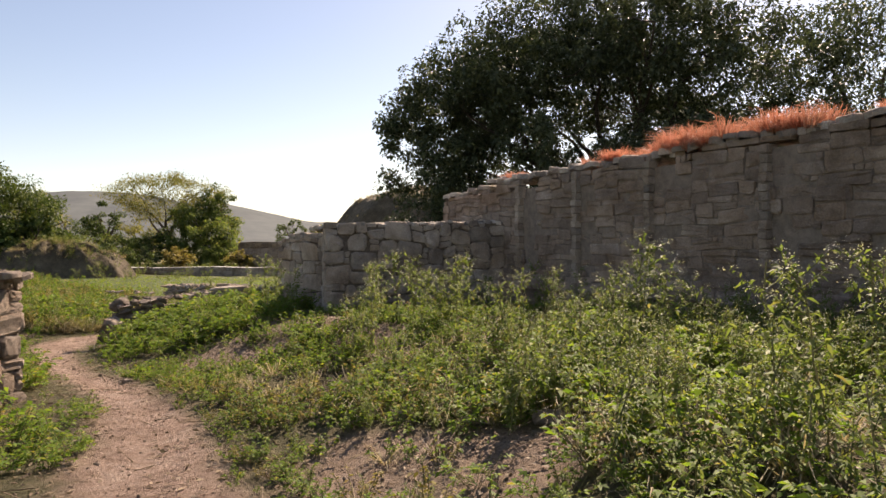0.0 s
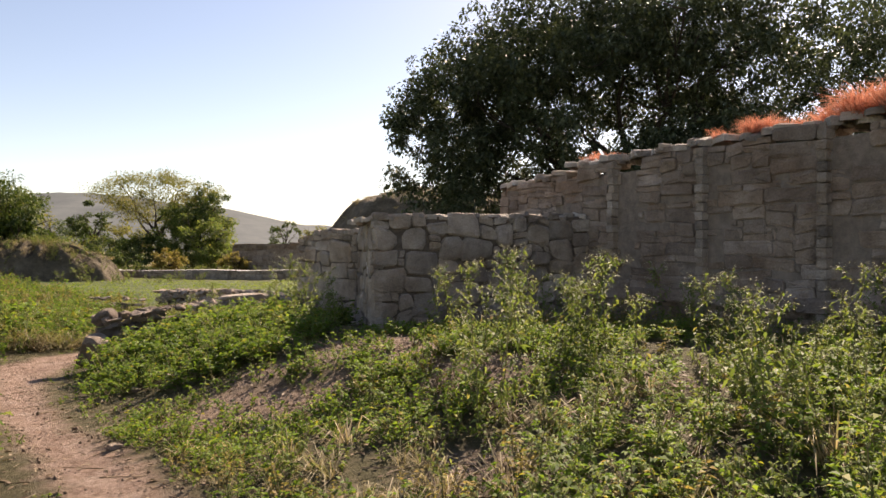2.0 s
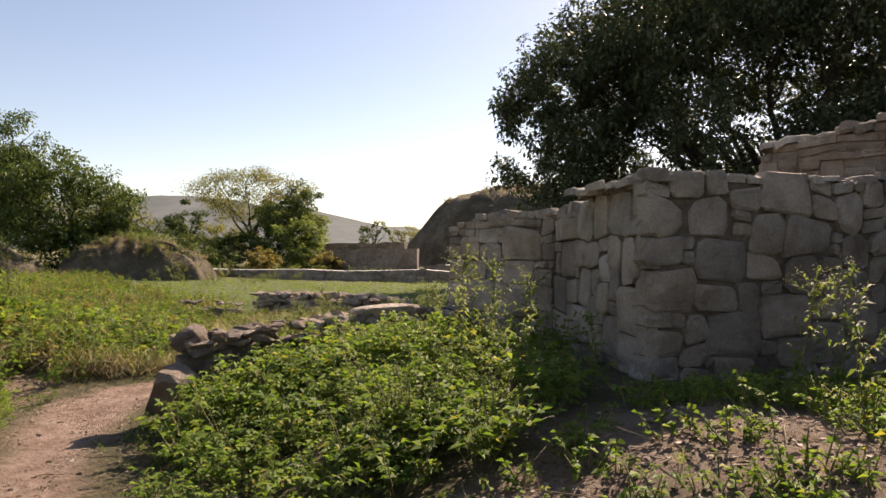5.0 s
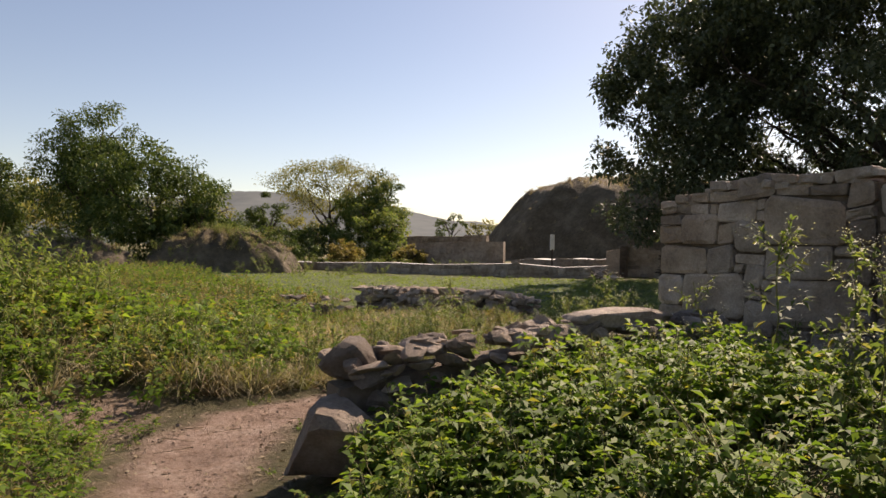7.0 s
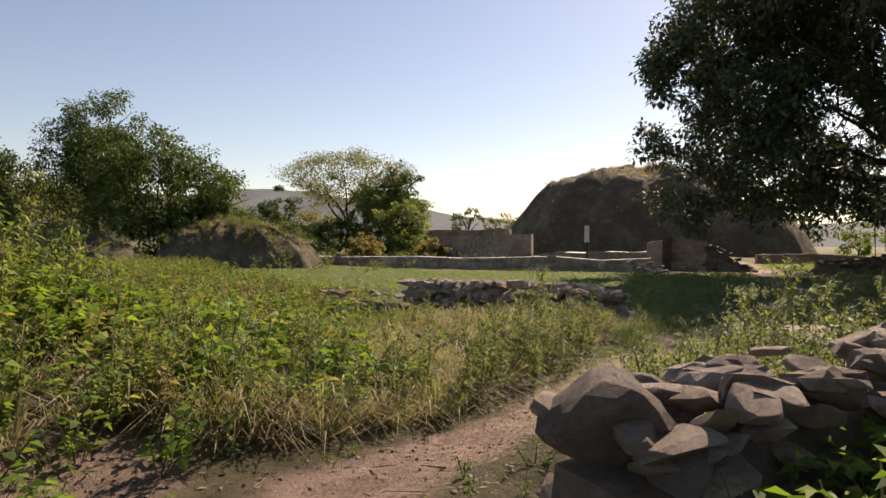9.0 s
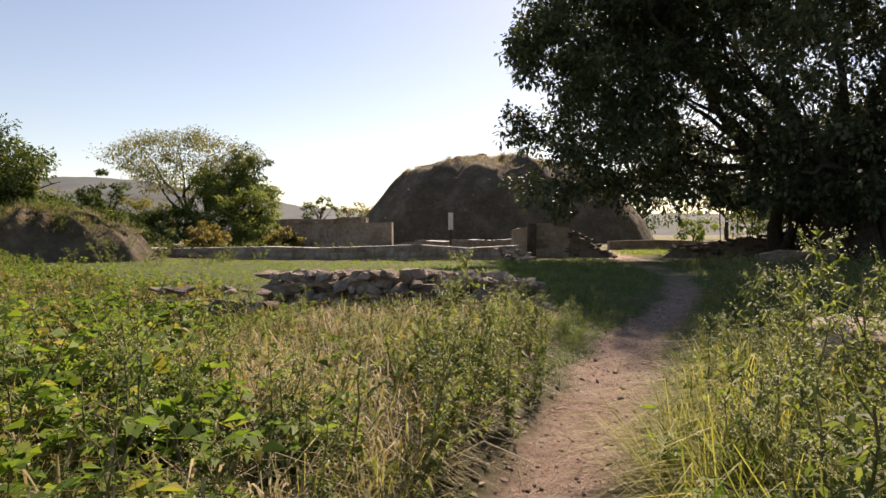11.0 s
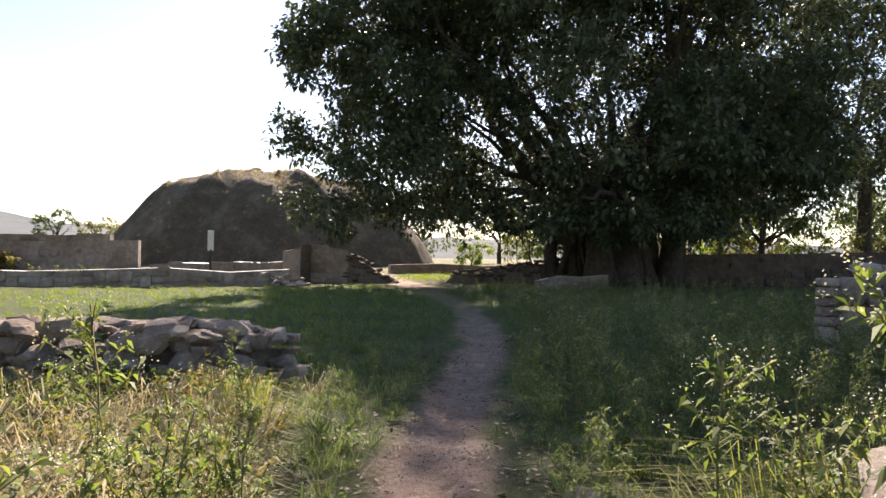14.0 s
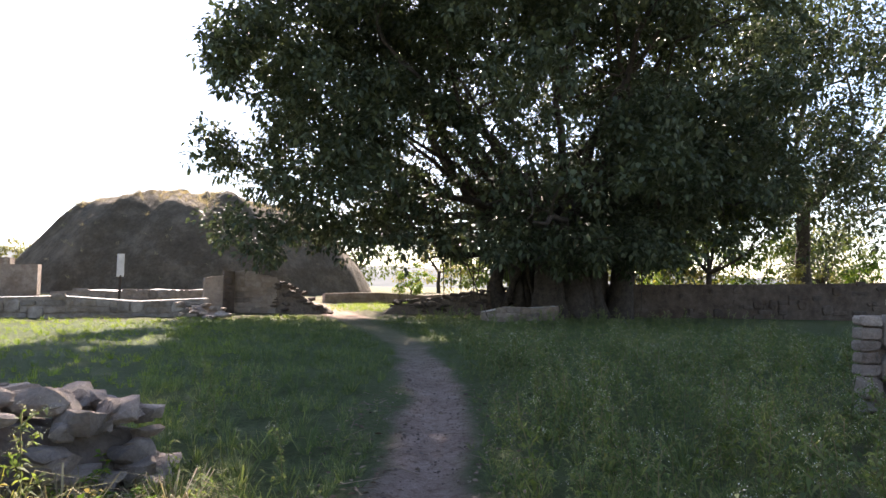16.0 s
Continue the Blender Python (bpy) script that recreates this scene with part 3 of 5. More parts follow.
# ---- rubble walls and loose stones ----
def rubble_wall(name, line, low, tops, width, n, size, seed, label, mat=None, thick=(0.45, 0.95)):
    """A tumbled dry-stone wall along a line: an earth core under boulders laid and leaning on it."""
    rng = np.random.default_rng(seed)
    pts = [Vector((*q, 0)) for q in line]
    V, F = [], []
    for i, q in enumerate(pts):
        d = (pts[min(i + 1, len(pts) - 1)] - pts[max(i - 1, 0)]).normalized()
        nn = Vector((d.y, -d.x, 0))
        for off, z in ((-0.42, low), (-0.22, tops[i] - 0.2), (0.22, tops[i] - 0.2), (0.42, low)):
            w = q + nn * width * off
            V.append((w.x, w.y, z))
    for i in range(len(pts) - 1):
        for k in range(3):
            F.append((i * 4 + k, i * 4 + k + 1, i * 4 + k + 5, i * 4 + k + 4))
    F += [(0, 1, 2, 3), tuple(len(V) - 1 - k for k in range(4))]
    core = part(name, poly_mesh(name, V, F, [MORTAR]), None)
    tagged(core, label, "rubble wall", kind="structure")
    pool = [boulder_mesh(rng, "stone", (1, 0.8, 0.6), mat or STONE_LOOSE, 2) for _ in range(9)]
    lens = np.cumsum([0] + [(pts[i + 1] - pts[i]).length for i in range(len(pts) - 1)])
    for k in range(n):
        s = rng.uniform(0, lens[-1])
        i = min(int(np.searchsorted(lens, s, side="right")) - 1, len(pts) - 2)
        f = (s - lens[i]) / (lens[i + 1] - lens[i])
        q = pts[i].lerp(pts[i + 1], f)
        d = (pts[i + 1] - pts[i]).normalized()
        nn = Vector((d.y, -d.x, 0))
        top = tops[i] * (1 - f) + tops[i + 1] * f
        row = k / n
        a = size * rng.uniform(0.55, 1.35)
        if row < 0.68:
            side = 1 if rng.random() < 0.75 else -1
            z = low + 0.1 + (top - low - 0.12) * rng.random()
            off = side * width * (0.44 - 0.16 * (z - low) / max(top - low, 0.1))
        else:
            off, z = rng.uniform(-0.38, 0.38) * width, top - a * 0.25
        st = part("stone", pool[int(rng.integers(9))], None, core)
        c = q + nn * off
        st.matrix_basis = pose(c.x, c.y, z, rng.normal(0, 11), rng.normal(0, 11), rng.uniform(0, 360)) @ Matrix.Diagonal((a, a * rng.uniform(0.75, 1.1), a * rng.uniform(*thick), 1))
    return core


rubble_1 = rubble_wall("rubble_wall", [(-7.4, 14.6), (-6.6, 15.25), (-5.9, 15.7), (-5.1, 16.2), (-4.2, 16.9)], -0.7, [0.34, 0.48, 0.54, 0.57, 0.6], 0.75, 270, 0.15, 21, "low tumbled dry-stone wall of pale rubble, overgrown", thick=(0.55, 1.1))
rubble_2 = rubble_wall("rubble_wall", [(-11.8, 28.4), (-9.9, 27.2), (-8.6, 26.4), (-7.5, 26.6), (-6.8, 27.05)], -0.7, [0.04, 0.1, 0.13, 0.1, -0.08], 1.15, 298, 0.2, 22, "thick low rubble wall of weathered grey stones", thick=(0.65, 1.15))
rubble_3 = rubble_wall("rubble_wall", [(-12.7, 24.3), (-11.9, 24.6), (-11.0, 24.9)], -0.6, [0.02, 0.04, -0.05], 0.5, 30, 0.15, 23, "short low rubble wall sunk in the weeds")

rng = np.random.default_rng(31)


def boulder(size, at, turn, label, mat=None):
    ob = new("boulder", boulder_mesh(rng, "boulder", size, mat or STONE_LOOSE, 3))
    ob.matrix_basis = pose(*at, 0, 0, turn)
    return tagged(ob, label, "boulder")


boulder((0.47, 0.42, 0.46), (-7.32, 14.42, -0.2), 20, "large rounded pale boulder at the end of a rubble wall")
boulder((0.25, 0.20, 0.22), (-7.33, 14.72, 0.33), 60, "angular pale stone lying on a rubble wall")
boulder((0.55, 0.42, 0.13), (-5.15, 16.15, 0.6), 30, "flat pale slab lying on a rubble wall")
boulder((0.85, 0.75, 0.5), (-4.35, 20.55, -0.34), 15, "big flat-topped weathered boulder among weeds")
boulder((0.42, 0.34, 0.34), (-6.35, 17.15, -0.42), 75, "half-buried pale boulder beside the path")
for k in range(26):
    x, y = rng.uniform(-9.5, -4.5), rng.uniform(17.8, 24)
    if abs(float(trail_d(x, y))) > 1.6 and y > 18.5:
        a = rng.uniform(0.08, 0.22)
        boulder((a, a * 0.8, a * 0.4), (x, y, float(land(x, y)) + a * 0.1), rng.uniform(0, 360), "flat pale loose stone in the grass")
for x, y, a in ((0.35, 5.3, 0.16), (0.85, 5.1, 0.2), (-0.4, 5.8, 0.12), (-3.0, 9.0, 0.13), (-5.4, 11.6, 0.13), (-5.1, 12.0, 0.1), (-4.2, 8.6, 0.09), (1.2, 4.6, 0.12)):
    boulder((a, a * 0.8, a * 0.45), (x, y, float(land(x, y)) + a * 0.12), rng.uniform(0, 360), "flat pale stone lying on bare soil")

# end of a wall beside the path at the start
rng = np.random.default_rng(41)
wall_4 = prism("wall_4", [(-4.9, 6.52), (-4.9, 7.5), (-8.4, 8.6), (-8.4, 7.58)], -0.5, [1.3, 1.3, 1.25, 1.25], MUD)
tagged(wall_4, "end of a sunlit pinkish stone wall", "wall", kind="structure")
lay_face(rng, wall_4, (-4.88, 6.5), (-4.88, 7.55), -0.3, lambda s: 1.62, 0.13, BLOCKS, STONE_LOOSE, gap=0.014, warp=0.04)
lay_face(rng, wall_4, (-8.4, 7.55), (-4.88, 6.48), -0.3, lambda s: 1.62, 0.13, BLOCKS, STONE_LOOSE, gap=0.014, warp=0.04)
cap_stones(rng, wall_4, (-8.4, 7.6), (-4.98, 6.56), 1.27, 1.3, 0.9, STONE_LOOSE, 0.2, 4, 0.05)

# dressed stones right of the shaded meadow
wall_5 = prism("wall_5", [(1.47, 26.44), (6.3, 24.95), (6.6, 25.55), (2.25, 26.7)], -0.8, [0.5, 0.85, 0.85, 0.5], MORTAR)
tagged(wall_5, "broken grey masonry wall end stepping down in the weeds", "wall", kind="structure")
lay_face(rng, wall_5, (1.35, 26.4), (6.3, 24.87), -0.6, lambda s: 1.2 if s < 0.8 else 1.35 if s < 1.6 else 1.5, 0.15, BLOCKS, STONE_GREY)
lay_face(rng, wall_5, (2.15, 26.8), (1.35, 26.4), -0.6, lambda s: 1.15, 0.15, BLOCKS, STONE_GREY)
cap_stones(rng, wall_5, (2.1, 26.17), (6.3, 24.87), 0.72, 0.95, 0.5, STONE_CAP, 0.4, 1)


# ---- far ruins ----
# masonry colour lowered to hold the shade under the fig's canopy
STONE_SHADE = stone_material("shade_darkened_masonry", [(0.3, (0.075, 0.06, 0.05)), (0.6, (0.13, 0.108, 0.09)), (0.8, (0.18, 0.15, 0.128))], island=True, dark=0.75)
# pale stone, with the slight sunlight on the pier put into its colour
STONE_PALE = stone_material("pale_sunlit_stone", [(0.3, (0.26, 0.225, 0.195)), (0.6, (0.37, 0.325, 0.285)), (0.8, (0.46, 0.41, 0.37))], island=True, dark=0.7)
def block_wall(name, p0, p1, low, tops, thick, label, cell=0.3, seed=1, mat=None, top_mat=None, skip=0.0):
    """A far wall: solid core with joined stones on its seen face. tops: heights from p0 to p1."""
    rng = np.random.default_rng(seed)
    m, L = face_frame(p0, p1, low)
    n = len(tops)

    def tall(s):
        return float(np.interp(s, np.linspace(0, L, n), tops)) - low
    V, F = [], []
    for k in range(n):
        s = L * k / (n - 1)
        for y, z in ((0, -0.05), (tall(s), -0.05), (tall(s), -thick), (0, -thick)):
            V.append(m @ Vector((s, y, z)))
    for k in range(n - 1):
        F += [(k * 4 + j, (k + 1) * 4 + j, (k + 1) * 4 + (j + 1) % 4, k * 4 + (j + 1) % 4) for j in range(4)]
    F += [(3, 2, 1, 0), tuple((n - 1) * 4 + j for j in range(4))]
    tops_only = [1 if top_mat and k < (n - 1) * 4 and k % 4 == 1 else 0 for k in range(len(F))]
    core = part(name, poly_mesh(name, V, F, [mat or STONE_FAR, top_mat or mat or STONE_FAR], tops_only), None)
    SV, SF = [], []
    for x, y, w, h in pack(rng, L, tall, cell, COURSED if cell < 0.2 else [(2, 1), (3, 1), (1, 1), (2, 2)], skip):
        v, f = stone_block(rng, w - 0.03, h - 0.03, 0.1, 0.2, 0.15, 0.15)
        o = len(SV)
        SV += [m @ Vector((a + x, b + y, c)) for a, b, c in v]
        SF += [tuple(i + o for i in q) for q in f]
    if not SV:
        return tagged(core, label, "wall", kind="structure")
    st = part("stonework", poly_mesh("stonework", SV, SF, [mat or STONE_FAR]), None, core)
    st["kind"] = "stuff"
    return tagged(core, label, "wall", kind="structure")


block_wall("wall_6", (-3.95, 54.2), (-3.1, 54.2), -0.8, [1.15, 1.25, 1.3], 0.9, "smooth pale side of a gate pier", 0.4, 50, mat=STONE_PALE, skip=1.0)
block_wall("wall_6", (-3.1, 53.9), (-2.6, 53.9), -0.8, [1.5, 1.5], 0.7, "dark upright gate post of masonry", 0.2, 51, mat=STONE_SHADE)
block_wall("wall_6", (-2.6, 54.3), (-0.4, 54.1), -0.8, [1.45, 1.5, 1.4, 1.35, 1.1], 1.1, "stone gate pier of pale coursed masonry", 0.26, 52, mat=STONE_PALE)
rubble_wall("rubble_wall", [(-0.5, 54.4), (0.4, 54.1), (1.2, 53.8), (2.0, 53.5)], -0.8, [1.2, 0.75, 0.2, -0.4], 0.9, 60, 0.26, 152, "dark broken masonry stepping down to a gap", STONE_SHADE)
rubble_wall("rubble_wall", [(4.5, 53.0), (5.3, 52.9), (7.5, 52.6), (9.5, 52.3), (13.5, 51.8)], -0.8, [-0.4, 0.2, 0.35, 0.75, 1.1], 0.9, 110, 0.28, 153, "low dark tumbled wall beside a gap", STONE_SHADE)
block_wall("wall_9", (-32, 51.5), (-4.0, 51.0), -0.9, [0.1, 0.12, 0.2, 0.1, 0.15, 0.2, 0.12, 0.2, 0.3, 0.1, 0.25], 1.2, "long low earthen wall with a dusty pale top", 0.26, 54, mat=STONE_FAR, top_mat=PLASTER)
block_wall("wall_10", (-11.3, 63.5), (-3.0, 62.5), -0.6, [0.3, 0.42, 0.36, 0.5, 0.44, 0.55], 6.0, "low terrace wall with a pale crumbling top", 0.28, 55, top_mat=PLASTER)
block_wall("wall_11", (-20.6, 65), (-12.0, 64), -0.8, [1.6, 1.66, 1.72, 1.78, 1.82], 0.8, "raised platform with a smooth pale cement top", 0.3, 56, mat=STONE_FAR, top_mat=PLASTER, skip=0.85)
block_wall("wall_12", (-27, 80), (-15.5, 78), -0.5, [2.3, 2.5, 2.45, 2.6], 1.0, "far low dark wall behind a platform", 0.35, 57)
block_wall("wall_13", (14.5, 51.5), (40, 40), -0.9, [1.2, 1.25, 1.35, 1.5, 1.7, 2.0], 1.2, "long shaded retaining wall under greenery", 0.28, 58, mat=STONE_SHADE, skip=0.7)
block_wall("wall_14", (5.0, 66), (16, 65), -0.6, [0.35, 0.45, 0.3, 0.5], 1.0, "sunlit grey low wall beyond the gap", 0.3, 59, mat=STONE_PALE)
block_wall("wall_15", (7.5, 47.2), (11.0, 46.5), -0.7, [-0.2, 0.05, 0.0, 0.1], 0.8, "low sunlit line of flat stones under a tree", 0.24, 60, top_mat=PLASTER)

rng = np.random.default_rng(61)
for k in range(30):
    x, y = rng.uniform(-5.2, -3.4), rng.uniform(49.0, 51.2)
    a = rng.uniform(0.15, 0.38)
    boulder((a, a * 0.8, a * 0.5), (x, y, -0.55 + 0.7 * (y - 49) / 2.2 * rng.random() + a * 0.1), rng.uniform(0, 360), "tumbled stone in a heap by a gate pier")


# sign on a post
def sign_post(x, y):
    base = tagged(new("sign_post"), "pale metal notice board on a thin rusty post", "sign")
    base.location = (x, y, float(land(x, y)) - 0.02)
    bm = bmesh.new()
    bmesh.ops.create_cone(bm, segments=8, radius1=0.065, radius2=0.06, depth=1.75, cap_ends=True, matrix=Matrix.Translation((0, 0, 0.87)))
    part("post", bm, RUST, base)
    bm = bmesh.new()
    bmesh.ops.create_cube(bm, size=1, matrix=Matrix.Translation((0, 0, 2.25)) @ Matrix.Diagonal((0.36, 0.05, 1.15, 1)))
    bmesh.ops.bevel(bm, geom=bm.edges[:], offset=0.012, segments=1, affect="EDGES")
    b = part("board", bm, METAL, base, "pale grey enamelled board")
    bm = bmesh.new()
    bmesh.ops.create_cube(bm, size=1, matrix=Matrix.Translation((0.01, -0.031, 2.25)) @ Matrix.Diagonal((0.27, 0.012, 1.05, 1)))
    part("face_plate", bm, BOARD, b)
    for z in (1.75, 2.7):
        bm = bmesh.new()
        bmesh.ops.create_cube(bm, size=1, matrix=Matrix.Translation((0, 0.032, z)) @ Matrix.Diagonal((0.5, 0.03, 0.05, 1)))
        part("bracket", bm, RUST, base)
    base.rotation_euler = (0, 0, radians(28))
    return base


sign_post(-7.66, 57.5)


# ---- mound, bank, hills ----
def heaped(name, cx, cy, rx, ry, prof, mat, seed, n=72, m=34, rough=0.5, skew=0.0):
    """An eroded earth mound: prof gives height for a share of the radius."""
    V, F = [], []
    off = Vector((seed, seed * 2.3, 0))
    for j in range(m + 1):
        f = j / m
        for i in range(n):
            a = 2 * math.pi * i / n
            q = Vector((math.cos(a), math.sin(a), 0))
            k = 1 + 0.10 * noise.fractal(q * 1.7 + off, 1.0, 2.0, 4)
            x, y = cx + q.x * rx * f * k, cy + q.y * ry * f * k
            z = float(np.interp(f, *zip(*prof)))
            gully = noise.fractal(Vector((a * 3.5, f * 1.5, seed)), 0.9, 2.0, 5)
            z += rough * gully * math.sin(math.pi * min(f * 1.05, 1)) + rough * 0.5 * noise.fractal(Vector((x * 0.35, y * 0.35, seed)), 1.0, 2.0, 4) * (1 - f)
            V.append((x, y, z))
    for j in range(m):
        F += [(j * n + i, j * n + (i + 1) % n, (j + 1) * n + (i + 1) % n, (j + 1) * n + i) for i in range(n)]
    return new(name, poly_mesh(name, V, F, [mat], smooth=True))


mound = heaped("mound", -0.5, 98.0, 18.5, 17, [(0, 10.7), (0.3, 10.0), (0.51, 9.3), (0.635, 8.5), (0.73, 6.9), (0.83, 4.6), (0.915, 2.5), (1.0, -0.6)], EARTH, 7, 130, 60, 1.15)
tagged(mound, "great eroded earth mound of a ruined stupa, grass on its crest", "mound", kind="structure")
knob = new("rock_stack", boulder_mesh(rng, "rock_stack", (0.8, 0.7, 0.6), EARTH, 3))
knob.location = (-2.9, 97, 10.75)
tagged(knob, "small weathered masonry knob on a mound's crest", "rock")
bank = heaped("bank", -28.3, 47.5, 5.8, 3.6, [(0, 2.0), (0.25, 1.85), (0.5, 1.5), (0.7, 1.05), (0.84, 0.35), (1.0, -0.9)], EARTH, 13, 80, 30, 0.8)
tagged(bank, "dark earth bank with an undercut face and grassy top", "bank", kind="structure")
bank_2 = heaped("bank", -38, 44, 7.0, 3.5, [(0, 1.3), (0.5, 1.0), (0.8, 0.5), (1.0, -0.9)], EARTH, 17, 70, 20, 0.7)
tagged(bank_2, "low earth bank under trees", "bank", kind="structure")


def ridge(name, y, x0, x1, heights, depth, seed):
    V, F, n = [], [], 160
    hx = np.linspace(x0, x1, len(heights))
    for i in range(n + 1):
        x = x0 + (x1 - x0) * i / n
        h = float(np.interp(x, hx, heights)) + 4 * noise.fractal(Vector((x * 0.012, seed, 0)), 1.0, 2.0, 5)
        for k, f in enumerate((0.0, 0.35, 0.7, 1.0)):
            V.append((x, y - depth * (1 - f) + 25 * noise.noise(Vector((x * 0.01, k, seed))), -4 + h * f ** 0.9 + 3))
    for i in range(n):
        F += [(i * 4 + k, i * 4 + 4 + k, i * 4 + 5 + k, i * 4 + 1 + k) for k in range(3)]
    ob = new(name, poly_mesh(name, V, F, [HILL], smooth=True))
    return tagged(ob, "distant hill ridge coloured pale with haze", "hill", kind="structure")


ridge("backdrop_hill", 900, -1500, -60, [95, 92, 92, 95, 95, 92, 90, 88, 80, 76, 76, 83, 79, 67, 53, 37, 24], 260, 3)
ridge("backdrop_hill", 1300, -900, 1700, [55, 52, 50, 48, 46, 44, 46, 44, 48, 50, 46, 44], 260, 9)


# ---- trees ----
def limb(rng, start, end, r0, r1, wob=0.06, n=6):
    """Centre line and radii of a bending limb."""
    a, b = np.array(start, float), np.array(end, float)
    L = np.linalg.norm(b - a)
    t = np.linspace(0, 1, n)[:, None]
    pts = a + (b - a) * t + np.sin(t * math.pi) * rng.normal(0, wob * L, 3) + rng.normal(0, wob * L * 0.2, (n, 3)) * np.sin(t * math.pi)
    return pts, r0 + (r1 - r0) * t[:, 0] ** 0.8


def tubes(limbs, sides=7):
    Vs, Fs, o = [], [], 0
    for pts, rad in limbs:
        n = len(pts)
        w = unit(np.gradient(pts, axis=0))
        s = unit(np.cross(w, np.array([0.37, 0.21, 0.4])))
        u = np.cross(w, s)
        th = 2 * math.pi * np.arange(sides) / sides
        ring = pts[:, None] + (s[:, None] * np.cos(th)[None, :, None] + u[:, None] * np.sin(th)[None, :, None]) * rad[:, None, None] * (1 + 0.12 * np.sin(th * 2 + o))[None, :, None]
        Vs.append(ring.reshape(-1, 3))
        i, k = np.meshgrid(np.arange(n - 1), np.arange(sides), indexing="ij")
        q = np.stack([i * sides + k, i * sides + (k + 1) % sides, (i + 1) * sides + (k + 1) % sides, (i + 1) * sides + k], 2).reshape(-1, 4)
        Fs.append(q + o)
        o += n * sides
    return np.concatenate(Vs), np.concatenate(Fs)


def crown_leaves(rng, clumps, per, radius, size, squash=0.7):
    """Leaves in clumps about the given centres."""
    n = len(clumps) * per
    c = np.repeat(clumps, per, 0)
    d = unit(rng.normal(0, 1, (n, 3)))
    r = radius * rng.uniform(0.15, 1.0, (n, 1)) ** 0.6 * np.repeat(rng.uniform(0.6, 1.25, (len(clumps), 1)), per, 0)
    base = c + d * r * np.array([1, 1, squash])
    way = d + rng.normal(0, 0.6, (n, 3)) - np.array([0, 0, 0.35])
    L = size * rng.uniform(0.6, 1.3, n)
    return leaves(rng, base, way, L, L * 0.55, 0.12, 0.15)


def tree(name, x, y, height, spread, trunk_r, clumps, per, size, leaf, seed, label, fork=0.3, crown_low=0.3, lean=(0, 0), clump_r=None, flat=1.0, shell=0.55, trunks=1):
    """A tree: bending trunk, limbs reaching into the crown, leaves in uneven clumps with gaps between them."""
    rng = np.random.default_rng(seed)
    z0 = float(land(x, y)) - 0.1
    root = new(name)
    root.location = (x, y, z0)
    limbs, tips = [], []
    for k in range(trunks):
        a = 2 * math.pi * k / max(trunks, 1) + rng.uniform(0, 1)
        o = np.array([math.cos(a), math.sin(a), 0]) * trunk_r * (1.6 if trunks > 1 else 0)
        head = o * 1.5 + np.array([lean[0] * height * 0.3, lean[1] * height * 0.3, height * fork])
        limbs.append(limb(rng, o, head, trunk_r, trunk_r * 0.7, 0.04, 7))
        for j in range(6 if trunks == 1 else 4):
            b = 2 * math.pi * j / 6 + rng.uniform(-0.4, 0.4) + a
            reach = spread * rng.uniform(0.5, 0.85)
            end = np.array([math.cos(b) * reach + lean[0] * height, math.sin(b) * reach + lean[1] * height, height * rng.uniform(0.55, 0.92)])
            pts, rad = limb(rng, head, end, trunk_r * 0.5, trunk_r * 0.08, 0.09, 7)
            limbs.append((pts, rad))
            for q in range(4):
                s = pts[rng.integers(2, 6)]
                e = s + unit(rng.normal(0, 1, 3) + np.array([math.cos(b), math.sin(b), 0.5])) * spread * rng.uniform(0.25, 0.5)
                limbs.append(limb(rng, s, e, trunk_r * 0.18, trunk_r * 0.03, 0.1, 5))
                tips.append(e)
    V, F = tubes(limbs)
    part("trunk", quad_mesh("trunk", V, F, [BARK]), None, root)
    cz = height * (1 + crown_low) / 2
    hz = height * (1 - crown_low) / 2 * flat
    pts = []
    off = Vector((seed * 1.7, seed * 0.3, 0))
    while len(pts) < clumps:
        d = unit(rng.normal(0, 1, 3))
        f = 1 - (1 - shell) * rng.random() ** 1.0
        lump = 1 + 0.38 * noise.fractal(Vector(d) * 1.6 + off, 1.0, 2.0, 3)
        q = d * f * lump
        if noise.noise(Vector(q) * 3.1 + off) < -0.28:
            continue
        pts.append((q[0] * spread + lean[0] * height, q[1] * spread + lean[1] * height, cz + q[2] * hz))
    pts = np.array(pts)
    pts = pts[pts[:, 2] > 0.25]
    V, F = crown_leaves(rng, pts, per, clump_r or spread * 0.16, size)
    part("crown", quad_mesh("crown", V, F, [leaf]), None, root)
    return tagged(root, label, "tree")


